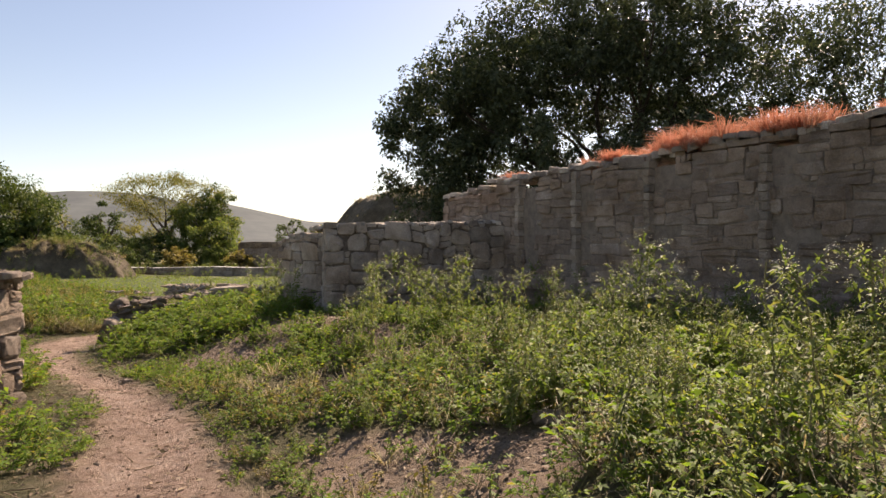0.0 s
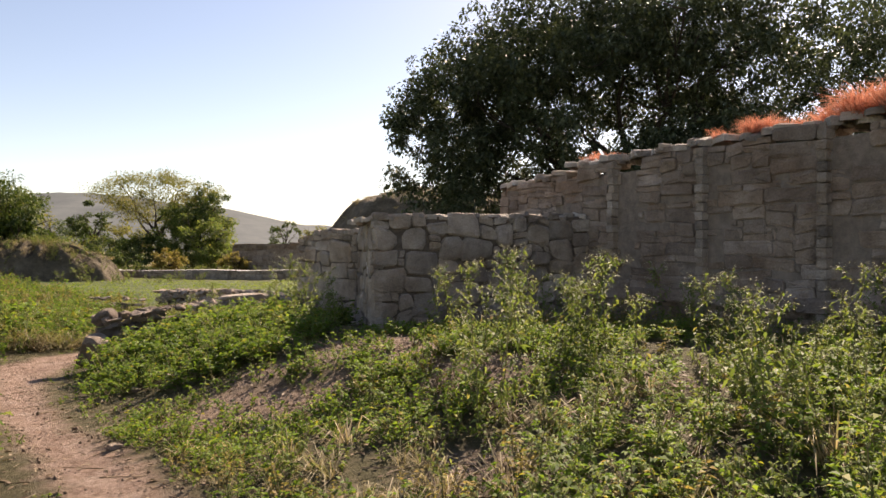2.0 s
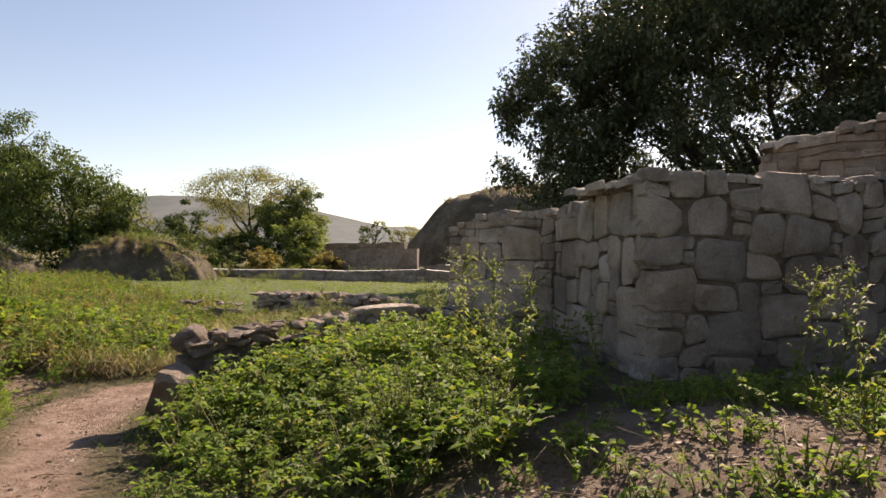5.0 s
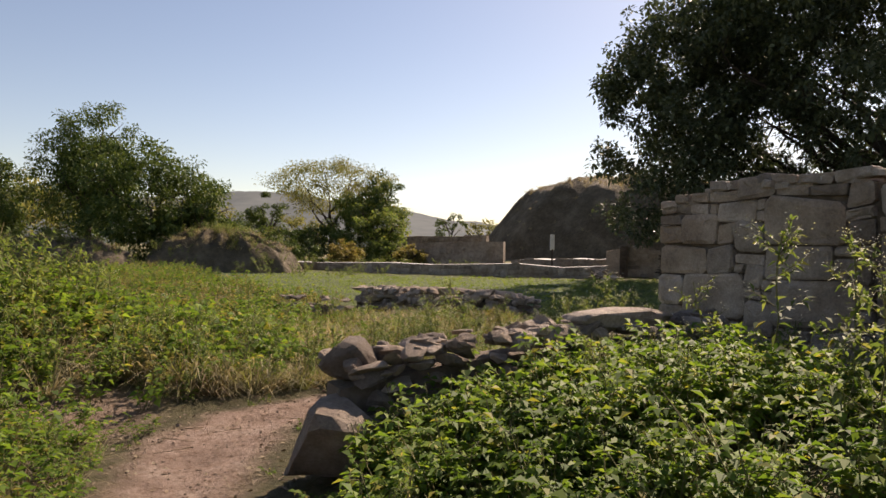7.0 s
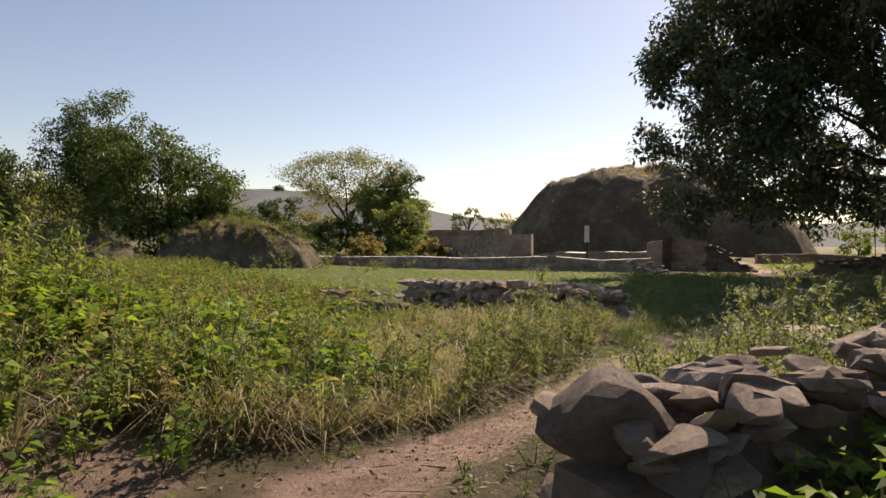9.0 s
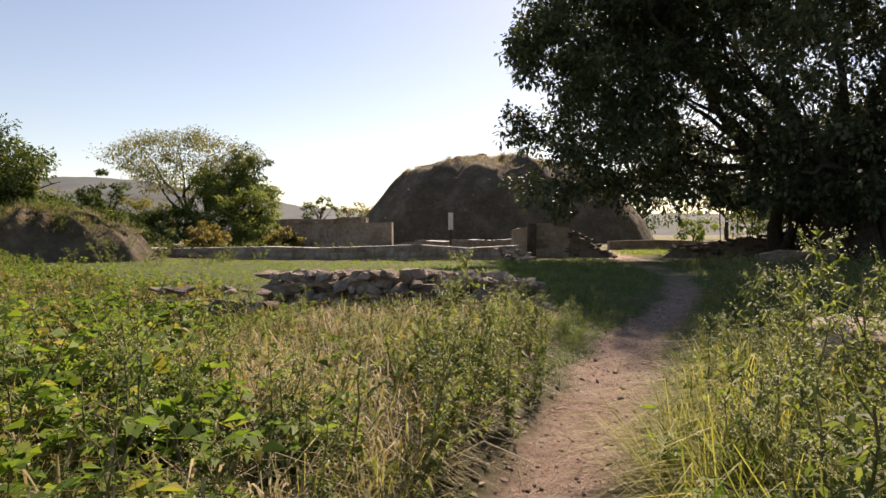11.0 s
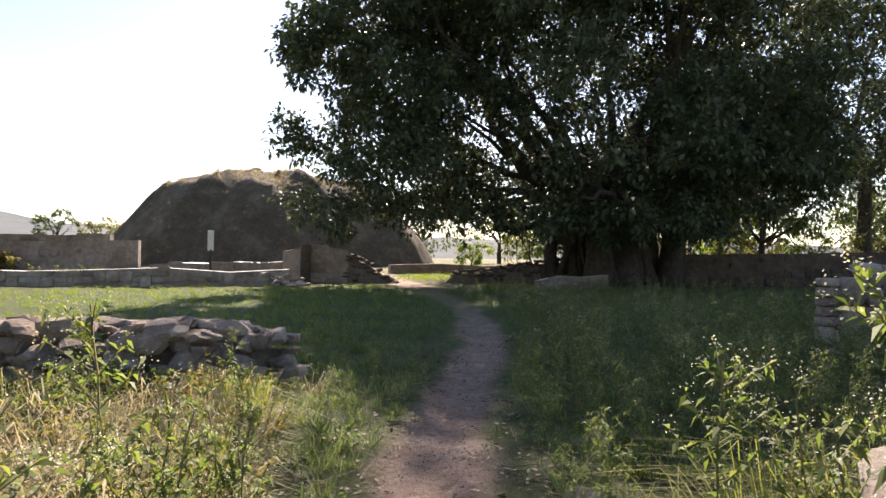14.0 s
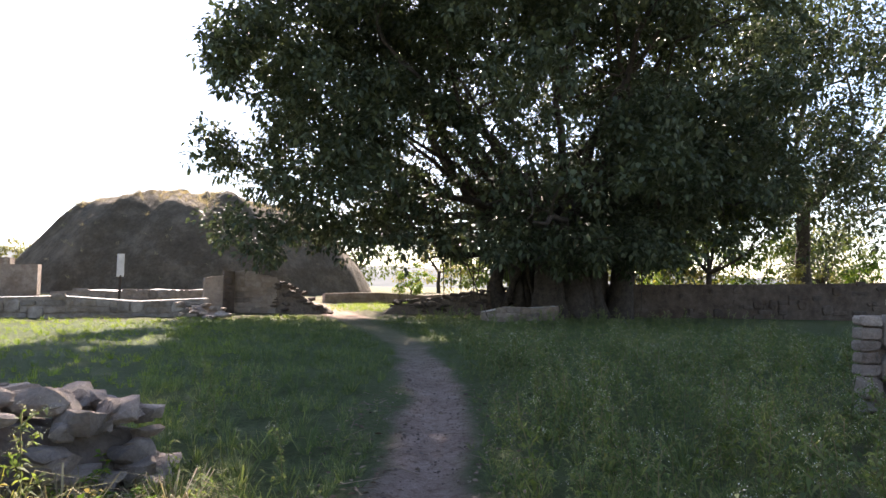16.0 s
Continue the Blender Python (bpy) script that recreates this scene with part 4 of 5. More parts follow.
def ficus(x, y):
    """The great shade tree: a bundle of stems and hanging roots, limbs and a broad drooping crown."""
    rng = np.random.default_rng(77)
    root = new("shade_tree")
    root.location = (x, y, float(land(x, y)) - 0.1)
    stems = []
    for k in range(64):
        a, r = rng.uniform(0, 2 * math.pi), 2.9 * rng.random() ** 0.55
        o = np.array([math.cos(a) * r * 1.15, math.sin(a) * r * 0.8, 0])
        thick = rng.uniform(0.05, 0.2) if k % 3 else rng.uniform(0.3, 0.7)
        top = np.array([o[0] * rng.uniform(0.5, 1.1) + rng.normal(0, 0.5), o[1] * 0.8 + rng.normal(0, 0.4), rng.uniform(3.6, 6.5)])
        stems.append(limb(rng, o * 1.12, top, thick * 1.25, thick * rng.uniform(0.5, 0.9), 0.05, 8))
    V, F = tubes(stems, 9)
    part("trunk", quad_mesh("trunk", V, F, [BARK]), None, root)
    limbs = []
    for k in range(46):
        a = 2 * math.pi * k / 46 + rng.uniform(-0.2, 0.2)
        reach, up = rng.uniform(7, 13.5), rng.uniform(4.0, 17)
        s = np.array([math.cos(a) * 1.6, math.sin(a) * 1.4, rng.uniform(3.5, 6)])
        pts, rad = limb(rng, s, np.array([math.cos(a) * reach, math.sin(a) * reach * 0.8, up]), 0.32, 0.05, 0.08, 8)
        limbs.append((pts, rad))
        for q in range(4):
            c = pts[rng.integers(3, 8)]
            limbs.append(limb(rng, c, c + unit(rng.normal(0, 1, 3) + np.array([math.cos(a), math.sin(a), -0.1])) * rng.uniform(2, 4.5), 0.07, 0.015, 0.12, 5))
    V, F = tubes(limbs, 6)
    part("limb", quad_mesh("limb", V, F, [BARK]), None, root)
    hang = rng.uniform(0, 2 * math.pi, 40)
    hr = rng.uniform(2.0, 6.5, 40)
    a = np.stack([np.cos(hang) * hr, np.sin(hang) * hr, rng.uniform(2.6, 4.0, 40)], 1)
    for k in range(40):
        V, F = rods(a[k:k + 1], a[k:k + 1] - np.array([[a[k, 0] * 0.01, a[k, 1] * 0.01, rng.uniform(0.6, 2.4)]]), 0.04, 0.02)
        part("aerial_root", quad_mesh("aerial_root", V, F, [BARK]), None, root)
    pts = []
    off = Vector((4.1, 9.7, 0))
    lobes = 0
    while lobes < 740:
        d = unit(rng.normal(0, 1, 3))
        f = 0.25 + 0.7 * rng.random() ** 0.55
        lump = 0.96 + 0.16 * noise.fractal(Vector(d) * 2.6 + off, 1.0, 2.0, 4)
        q = d * f * lump
        px, py, pz = q[0] * (20.6 - 1.2 * max(q[2], 0)), q[1] * 13.5, 9.6 + q[2] * (14.6 if q[2] > 0 else 9.0)
        floor = 3.9 + 1.0 * noise.noise(Vector((px * 0.35, py * 0.35, 2))) - 1.5 * smooth01(-6, -11, px) + 1.3 * smooth01(2, 5, px)
        if pz < floor or (pz < 4.6 and math.hypot(px, py) < 4.0):
            continue
        if px < -1 and pz < 13 and noise.noise(Vector((px * 0.42, py * 0.16, pz * 0.42))) < 0.02:
            continue
        if px < -16.5:
            continue
        lobes += 1
        r = rng.uniform(1.2, 2.3)
        for _ in range(8):
            pts.append(np.array([px, py, pz]) + unit(rng.normal(0, 1, 3)) * r * rng.uniform(0.35, 1.0) * np.array([1, 1, 0.7]))
    def lobe(px, py, pz, r, n=7):
        for _ in range(n):
            pts.append(np.array([px, py, pz]) + unit(rng.normal(0, 1, 3)) * r * rng.uniform(0.35, 1.0) * np.array([1, 1, 0.7]))
    for _ in range(270):
        px, py, pz = rng.uniform(-18.2, -8), rng.uniform(-5.0, 3.0), rng.uniform(2.9, 16.5)
        if ((px + 1.0) / 17.4) ** 2 + ((pz - 8.5) / 11) ** 2 < 1.0 and noise.noise(Vector((px * 0.5, py * 0.2, pz * 0.5))) > -0.1:
            lobe(px, py, pz, rng.uniform(0.9, 1.6))
    for _ in range(190):
        px, py, pz = rng.uniform(-13, 7), rng.uniform(-9.5, 5), rng.uniform(13, 23)
        if (px / 19.5) ** 2 + (py / 13) ** 2 + ((pz - 9.6) / 14.2) ** 2 < 0.9:
            lobe(px, py, pz, rng.uniform(1.2, 2.2))
    for _ in range(46):
        px, py, pz = rng.uniform(-9, 3), rng.uniform(-9.0, -2.5), rng.uniform(2.9, 4.6)
        r = rng.uniform(0.7, 1.3)
        for _ in range(6):
            pts.append(np.array([px, py, pz]) + unit(rng.normal(0, 1, 3)) * r * rng.uniform(0.35, 1.0) * np.array([1, 1, 0.8]))
    V, F = crown_leaves(rng, np.array(pts), 28, 0.58, 0.3, 0.8)
    part("crown", quad_mesh("crown", V, F, [LEAF_FICUS]), None, root)
    return tagged(root, "huge dark evergreen fig tree with a wide drooping crown", "tree")


ficus(13.6, 50.3)
tree("tree", 18.2, 50.5, 11, 6.5, 0.55, 120, 60, 0.28, LEAF_FICUS, 81, "dark fig stem beside the great tree", fork=0.42, crown_low=0.42)
tree("tree", 24.3, 50.0, 9, 5.0, 0.22, 90, 60, 0.25, LEAF_TREE, 82, "slender dark young tree behind a wall", fork=0.3, crown_low=0.35)
tree("tree", 37, 53, 25, 11.5, 0.6, 330, 80, 0.38, LEAF_FICUS, 83, "large dark tree beyond the retaining wall", crown_low=0.14)
tree("tree", -30.8, 73, 10.0, 6.0, 0.3, 230, 70, 0.2, LEAF_ACACIA, 84, "umbrella-shaped acacia with a thin yellowish crown", fork=0.28, crown_low=0.5, clump_r=1.0, shell=0.72)
tree("tree", -26, 71.5, 8.4, 3.2, 0.25, 130, 80, 0.24, LEAF_TREE, 85, "dense dark green tree beside an acacia", crown_low=0.1)
tree("bush", -25.3, 69, 6.4, 4.0, 0.2, 190, 80, 0.26, LEAF_WEED, 86, "broad mid-green leafy bush", crown_low=-0.1)
for k, (x, y, h, s) in enumerate(((-33, 67, 3.4, 3.2), (-22.3, 66, 2.6, 1.8), (-20.0, 64, 2.0, 1.5), (-29, 62, 2.2, 2.4), (-36, 70, 4.0, 3.5), (-24.5, 60, 2.0, 1.6))):
    tree("bush", x, y, h, s, 0.08, 44, 60, 0.22, (LEAF_TREE, LEAF_WEED, LEAF_DRY)[k % 3], 170 + k, "low scrub bush at the field's edge", crown_low=-0.1)
tree("bush", -30.5, 68, 3.6, 3.0, 0.15, 50, 70, 0.25, LEAF_TREE, 96, "low dark bush under an acacia", crown_low=0.0)
tree("tree", -41.5, 80, 7.6, 2.6, 0.25, 45, 80, 0.26, LEAF_TREE, 87, "small round dark tree", crown_low=0.25)
tree("bush", -46, 82, 5.5, 4.5, 0.2, 60, 70, 0.26, LEAF_TREE, 88, "grey-green bush in the distance", crown_low=0.05)
tree("bush", -37, 78, 4.8, 4.0, 0.2, 50, 70, 0.26, LEAF_ACACIA, 98, "yellowish bush in the distance", crown_low=0.05)
tree("tree", -42.8, 53, 12.4, 4.4, 0.3, 330, 80, 0.22, LEAF_TREE, 89, "tall feathery dark green tree", crown_low=0.15, clump_r=0.9, shell=0.35)
tree("bush", -35.6, 51, 8.6, 4.8, 0.25, 290, 85, 0.25, LEAF_TREE, 90, "wide rounded green bush", crown_low=0.03)
tree("bush", -50.5, 50, 8.4, 4.2, 0.25, 200, 80, 0.26, LEAF_TREE, 91, "wide dark bush at the field's edge", crown_low=0.03)
tree("bush", -31.8, 50.5, 4.6, 3.0, 0.2, 110, 80, 0.28, LEAF_TREE, 92, "rounded green bush at the bank's end", crown_low=0.03)
for k, (x, y, h) in enumerate(((20.5, 55, 2.6), (23, 54, 3.0), (26, 52.5, 2.6), (29.5, 51, 3.2), (33, 50, 2.8), (37, 48, 3.4), (27, 58, 4.0))):
    tree("bush", x, y, h + 0.8, 2.2, 0.08, 34, 60, 0.2, LEAF_BRIGHT if k % 2 else LEAF_ACACIA, 150 + k, "sunlit yellow-green shrub behind a retaining wall", crown_low=0.0)
tree("bush", -26.2, 112, 6.8, 2.6, 0.2, 30, 70, 0.3, LEAF_TREE, 93, "small hazy bush far off", crown_low=0.1)
tree("bush", -20.5, 112, 6.0, 3.4, 0.2, 36, 60, 0.3, LEAF_ACACIA, 94, "thin pale scrub far off", crown_low=0.1)
tree("bush", 15.2, 75, 3.0, 1.7, 0.1, 30, 60, 0.22, LEAF_BRIGHT, 95, "round pale green bush beyond the gap", crown_low=0.0)
for k, (x, y, h, s) in enumerate(((-8, 130, 9, 7), (10, 118, 10, 7), (22, 112, 11, 7), (33, 108, 10, 7), (46, 100, 12, 8), (60, 92, 12, 8), (75, 80, 12, 8), (40, 66, 7, 4.5), (52, 62, 8, 5), (-62, 95, 10, 7), (-75, 85, 10, 7), (-90, 110, 12, 9), (-60, 62, 9, 6), (28, 84, 6, 4.5))):
    tree("tree", x, y, h, s, 0.3, 46, 56, 0.5, LEAF_TREE if k % 3 else LEAF_ACACIA, 120 + k, "distant leafy tree at the edge of the ruins", crown_low=0.08, clump_r=s * 0.26)


# ---- plants ----
def weed(seed, h=1.1, branches=11, leafy=1.0, flowers=1.0, big=1.0):
    """A branching weed: stem rods, narrow leaves, tufts of small pale blossom on top."""
    rng = np.random.default_rng(seed)
    t = np.linspace(0, 1, 7)[:, None]
    bend = rng.normal(0, 0.07, 2) * h
    spine = np.concatenate([bend * t ** 2, h * 0.95 * t], 1) + rng.normal(0, 0.008, (7, 3))
    A, B, RA, RB = [spine[:-1]], [spine[1:]], [np.full(6, 0.007)], [np.full(6, 0.006)]
    lb, lw, ll, fb = [], [], [], []
    for k in range(branches):
        f = rng.uniform(0.12, 0.97)
        s = np.array([np.interp(f, t[:, 0], spine[:, i]) for i in range(3)])
        a = rng.uniform(0, 2 * math.pi)
        rise = rng.uniform(0.5, 1.2)
        e = s + np.array([math.cos(a), math.sin(a), rise]) / math.hypot(1, rise) * h * rng.uniform(0.18, 0.36) * (1.15 - 0.55 * f)
        A.append(s[None]), B.append(e[None]), RA.append(np.array([0.0045])), RB.append(np.array([0.0025]))
        m = int(rng.integers(9, 15) * leafy)
        u = rng.uniform(0.15, 1.0, (m, 1))
        lb.append(s + (e - s) * u)
        lw.append(unit(e - s) * 0.6 + rng.normal(0, 0.7, (m, 3)))
        ll.append(rng.uniform(0.05, 0.12, m) * (1.25 - 0.6 * f) * big)
        if f > 0.5 and flowers > 0:
            q = int(10 * flowers)
            fb.append(e + rng.normal(0, 0.035, (q, 3)) * np.array([1, 1, 0.7]) + np.array([0, 0, 0.015]))
    m = int(40 * leafy)
    u = rng.uniform(0.05, 0.95, m)
    lb.append(np.stack([np.interp(u, t[:, 0], spine[:, i]) for i in range(3)], 1))
    lw.append(rng.normal(0, 1, (m, 3)) * np.array([1, 1, 0.5]))
    ll.append((0.13 - 0.07 * u + rng.normal(0, 0.01, m)) * big)
    lb, lw, ll = np.concatenate(lb), np.concatenate(lw), np.concatenate(ll)
    out = {"stem": rods(np.concatenate(A), np.concatenate(B), np.concatenate(RA), np.concatenate(RB)),
           "leaf": leaves(rng, lb, lw, ll, ll * 0.32, 0.2, 0.25)}
    if fb:
        fb = np.concatenate(fb)
        out["flower"] = leaves(rng, fb, rng.normal(0, 1, (len(fb), 3)), 0.012, 0.010, 0.1, 0.0)
    return out


def herb(seed, h=0.5, stems=6, per=14, size=0.11, wide=0.62):
    """A leafy herb: several stems with broad leaves."""
    rng = np.random.default_rng(seed)
    a = rng.uniform(0, 2 * math.pi, stems)
    o = np.stack([np.cos(a) * 0.05, np.sin(a) * 0.05, a * 0], 1)
    e = o + np.stack([np.cos(a) * h * 0.4, np.sin(a) * h * 0.4, h * rng.uniform(0.6, 1.0, stems)], 1) + rng.normal(0, 0.04, (stems, 3))
    u = rng.uniform(0.2, 1.0, (stems, per, 1))
    b = (o[:, None] + (e - o)[:, None] * u).reshape(-1, 3)
    L = (size * rng.uniform(0.55, 1.25, (stems, per)) * (1.1 - 0.3 * u[..., 0])).ravel()
    return {"stem": rods(o, e, 0.006, 0.003), "leaf": leaves(rng, b, rng.normal(0, 1, (len(b), 3)) * np.array([1, 1, 0.35]) + np.array([0, 0, 0.25]), L, L * wide, 0.18, 0.3)}


def compound_herb(seed, h=0.5, stems=6, per=6, size=0.07):
    """A leafy herb: stems with stalked leaves of five pointed leaflets."""
    rng = np.random.default_rng(seed)
    a = rng.uniform(0, 2 * math.pi, stems)
    o = np.stack([np.cos(a) * 0.04, np.sin(a) * 0.04, a * 0 - 0.02], 1)
    e = o + np.stack([np.cos(a) * h * 0.42, np.sin(a) * h * 0.42, h * rng.uniform(0.55, 1.0, stems)], 1) + rng.normal(0, 0.04, (stems, 3))
    u = rng.uniform(0.25, 1.0, (stems, per, 1))
    b = (o[:, None] + (e - o)[:, None] * u).reshape(-1, 3)
    way = unit(rng.normal(0, 1, (len(b), 3)) * np.array([1, 1, 0.3]) + np.array([0, 0, 0.4]))
    tip = b + way * size * rng.uniform(0.9, 1.9, (len(b), 1))
    side = unit(np.cross(way, np.array([0, 0, 1.0])))
    lb, lw, ll = [], [], []
    for f, k, g in ((1.0, 0.0, 1.15), (0.85, 1.0, 1.0), (0.85, -1.0, 1.0), (0.45, 1.25, 0.8), (0.45, -1.25, 0.8)):
        lb.append(b + (tip - b) * f)
        lw.append(way * (1 if k == 0 else 0.45) + side * k + rng.normal(0, 0.16, (len(b), 3)))
        ll.append(size * g * rng.uniform(0.75, 1.25, len(b)))
    ll = np.concatenate(ll)
    return {"stem": join([(*rods(o, e, 0.005, 0.003), 0), (*rods(b, tip, 0.0022, 0.0015), 0)])[:2], "leaf": leaves(rng, np.concatenate(lb), np.concatenate(lw), ll, ll * 0.5, 0.16, 0.3)}


def tuft(seed, n=46, h=0.5, w=0.011, open_=0.55, droop=0.5):
    rng = np.random.default_rng(seed)
    a, r = rng.uniform(0, 2 * math.pi, n), 0.09 * rng.random(n) ** 0.5
    o = np.stack([np.cos(a) * r, np.sin(a) * r, a * 0 - 0.02], 1)
    b = a + rng.normal(0, 0.7, n)
    k = open_ * rng.uniform(0.1, 1.2, n)
    return {"leaf": blades(rng, o, np.stack([np.cos(b) * k, np.sin(b) * k, np.ones(n)], 1), h * rng.uniform(0.45, 1.15, n), w * rng.uniform(0.7, 1.4, n), droop)}


ORDER = ("stem", "leaf", "flower")


def flat(d):
    return join([(*d[k], ORDER.index(k)) for k in ORDER if k in d])


def inside(poly, x, y):
    r = np.zeros(x.shape, bool)
    for (x0, y0), (x1, y1) in zip(poly, poly[1:] + poly[:1]):
        r ^= ((y0 > y) != (y1 > y)) & (x < (x1 - x0) * (y - y0) / (y1 - y0 + 1e-9) + x0)
    return r


SOLID = [[tall_at(-0.1, 0.35), tall_at(17.5, 0.35), tall_at(17.5, -6.0), tall_at(-0.1, -1.2)],
         [(-2.5, 13.0), (1.6, 14.9), (0.6, 17.6), (-3.05, 16.3)], [(-4.75, 18.1), (-2.95, 16.0), (-1.2, 17.2), (-3.2, 19.6)],
         [(-4.3, 6.3), (-4.3, 7.7), (-8.2, 8.8), (-8.2, 7.3)], [(-7.9, 14.1), (-7.0, 14.1), (-6.3, 15.1), (-4.2, 16.5), (-4.2, 17.1), (-6.9, 15.7), (-7.9, 14.9)],
         [(-6.2, 26.6), (-7.6, 25.95), (-8.9, 25.8), (-12.0, 27.7), (-11.6, 29.1), (-9.0, 27.1), (-6.9, 27.6)], [(0.5, 26.2), (6.0, 24.5), (6.4, 26.0), (0.7, 27.6)]]


# low, half bare ground in front of the projecting block
CLEAR = [(-4.3, 8.4), (-2.0, 7.8), (1.2, 8.8), (1.4, 12.5), (-0.5, 13.3), (-2.4, 12.8), (-3.2, 11.2), (-4.9, 10.6)]


def spots(seed, poly, density, kinds, size, edge=1.1, patch=0.0, bare=True, low=False):
    """Places for plants inside a plan polygon, clear of the path and of the walls."""
    rng = np.random.default_rng(seed)
    xs, ys = [q[0] for q in poly], [q[1] for q in poly]
    n = int((max(xs) - min(xs)) * (max(ys) - min(ys)) * density)
    x, y = rng.uniform(min(xs), max(xs), n), rng.uniform(min(ys), max(ys), n)
    rag = 0.45 * np.sin(x * 3.1 + y * 1.7) + 0.3 * np.sin(y * 4.3 - x * 2.2)
    keep = inside(poly, x, y) & (np.abs(trail_d(x, y)) > edge + 0.35 * rag)
    for s in SOLID:
        keep &= ~inside(s, x, y)
    if not low:
        keep &= ~inside(CLEAR, x, y) | (rng.random(n) < 0.14)
    if bare:
        for bx, by, r in BARE:
            keep &= (np.hypot(x - bx, y - by) > r * 0.7) | (rng.random(n) < 0.15)
    if patch:
        keep &= (np.sin(x * 0.9 + 1.3 * np.sin(y * 0.7 + seed)) * np.sin(y * 1.1 + 0.9 * np.sin(x * 0.6)) + rng.normal(0, 0.35, n)) > -1 + patch * 1.6
    x, y = x[keep], y[keep]
    m = len(x)
    k = rng.choice(kinds, m)
    near = np.clip((np.abs(trail_d(x, y)) - edge) / 1.6, 0, 1)
    s = rng.uniform(*size, m) * (0.55 + 0.45 * near)
    return np.stack([x, y, land(x, y), rng.uniform(0, 2 * math.pi, m), s, k], 1)


WEEDS = [flat(weed(200 + k, 1.0, 14, 1.0, 1.0, 0.85)) for k in range(4)] + [flat(weed(210 + k, 0.9, 12, 1.15, 0.0, 0.9)) for k in range(4)]
HERBS = [flat(compound_herb(220 + k, 0.5, 6, 5, 0.068)) for k in range(5)]
GOURDS = [flat(herb(225 + k, 0.42, 7, 11, 0.13, 0.85)) for k in range(4)]
WITHERED = [flat(herb(235 + k, 0.42, 7, 11, 0.07, 0.42)) for k in range(4)]
TUFTS = [flat(tuft(230 + k, 46, 0.62, 0.012, 0.8, 0.7)) for k in range(5)]
MATTED = [flat(tuft(260 + k, 38, 0.72, 0.012, 1.7, 0.75)) for k in range(5)]
ARCHING = [flat(tuft(250 + k, 95, 0.85, 0.0042, 1.3, 0.65)) for k in range(5)]
LIGHT_WEEDS = [flat(weed(270 + k, 0.95, 10, 0.75, 0.8, 1.0)) for k in range(4)] + [flat(weed(274 + k, 0.9, 9, 0.8, 0.0, 1.1)) for k in range(4)]
LIGHT_HERBS = [flat(herb(280 + k, 0.5, 5, 10, 0.105)) for k in range(5)]
SHORT = [flat(tuft(285 + k, 18, 0.6, 0.013, 0.9, 0.6)) for k in range(5)]
SPARSE = [flat(tuft(290 + k, 16, 0.85, 0.02, 1.3, 0.65)) for k in range(5)]
LOW = [flat(herb(240 + k, 0.15, 4, 8, 0.05)) for k in range(4)]

RIGHT = [(1.0, 2.6), (5.5, -1.0), (9, 1.5), (5.2, 8.2), (4.6, 9.2), (0.9, 8.6), (0.7, 7.6), (0.2, 5.6)]
BACK = [(0.9, 8.6), (4.6, 9.2), (1.7, 14.4), (0.4, 13.2), (-0.5, 10.4)]
MIDDLE = [(-0.3, 2.6), (1.2, 3.0), (0.8, 7.5), (-0.3, 10.4), (0.6, 13.4), (-2.2, 12.6), (-4.6, 9.9), (-2.6, 6.4), (-1.5, 4.2)]
FORE = [(-6.0, 11.7), (-4.6, 11.0), (-3.6, 11.4), (-2.9, 12.8), (-3.1, 15.9), (-4.5, 16.3), (-7.3, 14.1)]
LEFT = [(-2.4, 1.5), (-3.4, 5.5), (-8.6, 14.0), (-10.2, 16), (-16, 16), (-16, 0)]
LEFT_FAR = [(-10.2, 15), (-9.6, 18.5), (-12, 25), (-12.5, 28), (-30, 45), (-30, 14)]
GOURD = [(-16, 15), (-10.5, 16.5), (-9.8, 19), (-12, 24), (-20, 27)]
DRY = [(-9.8, 16.6), (-8.6, 18.4), (-7.4, 22.5), (-6.9, 26), (-12, 25.5), (-12.5, 17)]
VERGE = [(-7.4, 16.3), (-4.5, 16.9), (-2.5, 19.5), (-4.2, 21.5), (-6.0, 21.0), (-7.2, 18.6)]
SHADE_R = [(-6.0, 21.2), (-2.0, 19.3), (6, 19), (16, 40), (14, 50), (3.2, 50), (-0.2, 36), (-4.0, 26.8)]
SHADE_L = [(-7.0, 22.5), (-6.0, 23.5), (-4.9, 27), (-1.4, 35), (1.4, 51), (-5, 50), (-6.5, 36), (-6.8, 27.5), (-7.4, 25.5)]
LAWN = [(-6.9, 27.5), (-5.0, 31), (-3.4, 49.6), (-25, 50), (-22, 38), (-12, 29)]
HUMP = [(-17, 12), (-12.6, 13.3), (-12.2, 18.5), (-17, 22)]
BANKS = [(-35, 45), (-22.5, 45), (-22.5, 50), (-35, 50)]

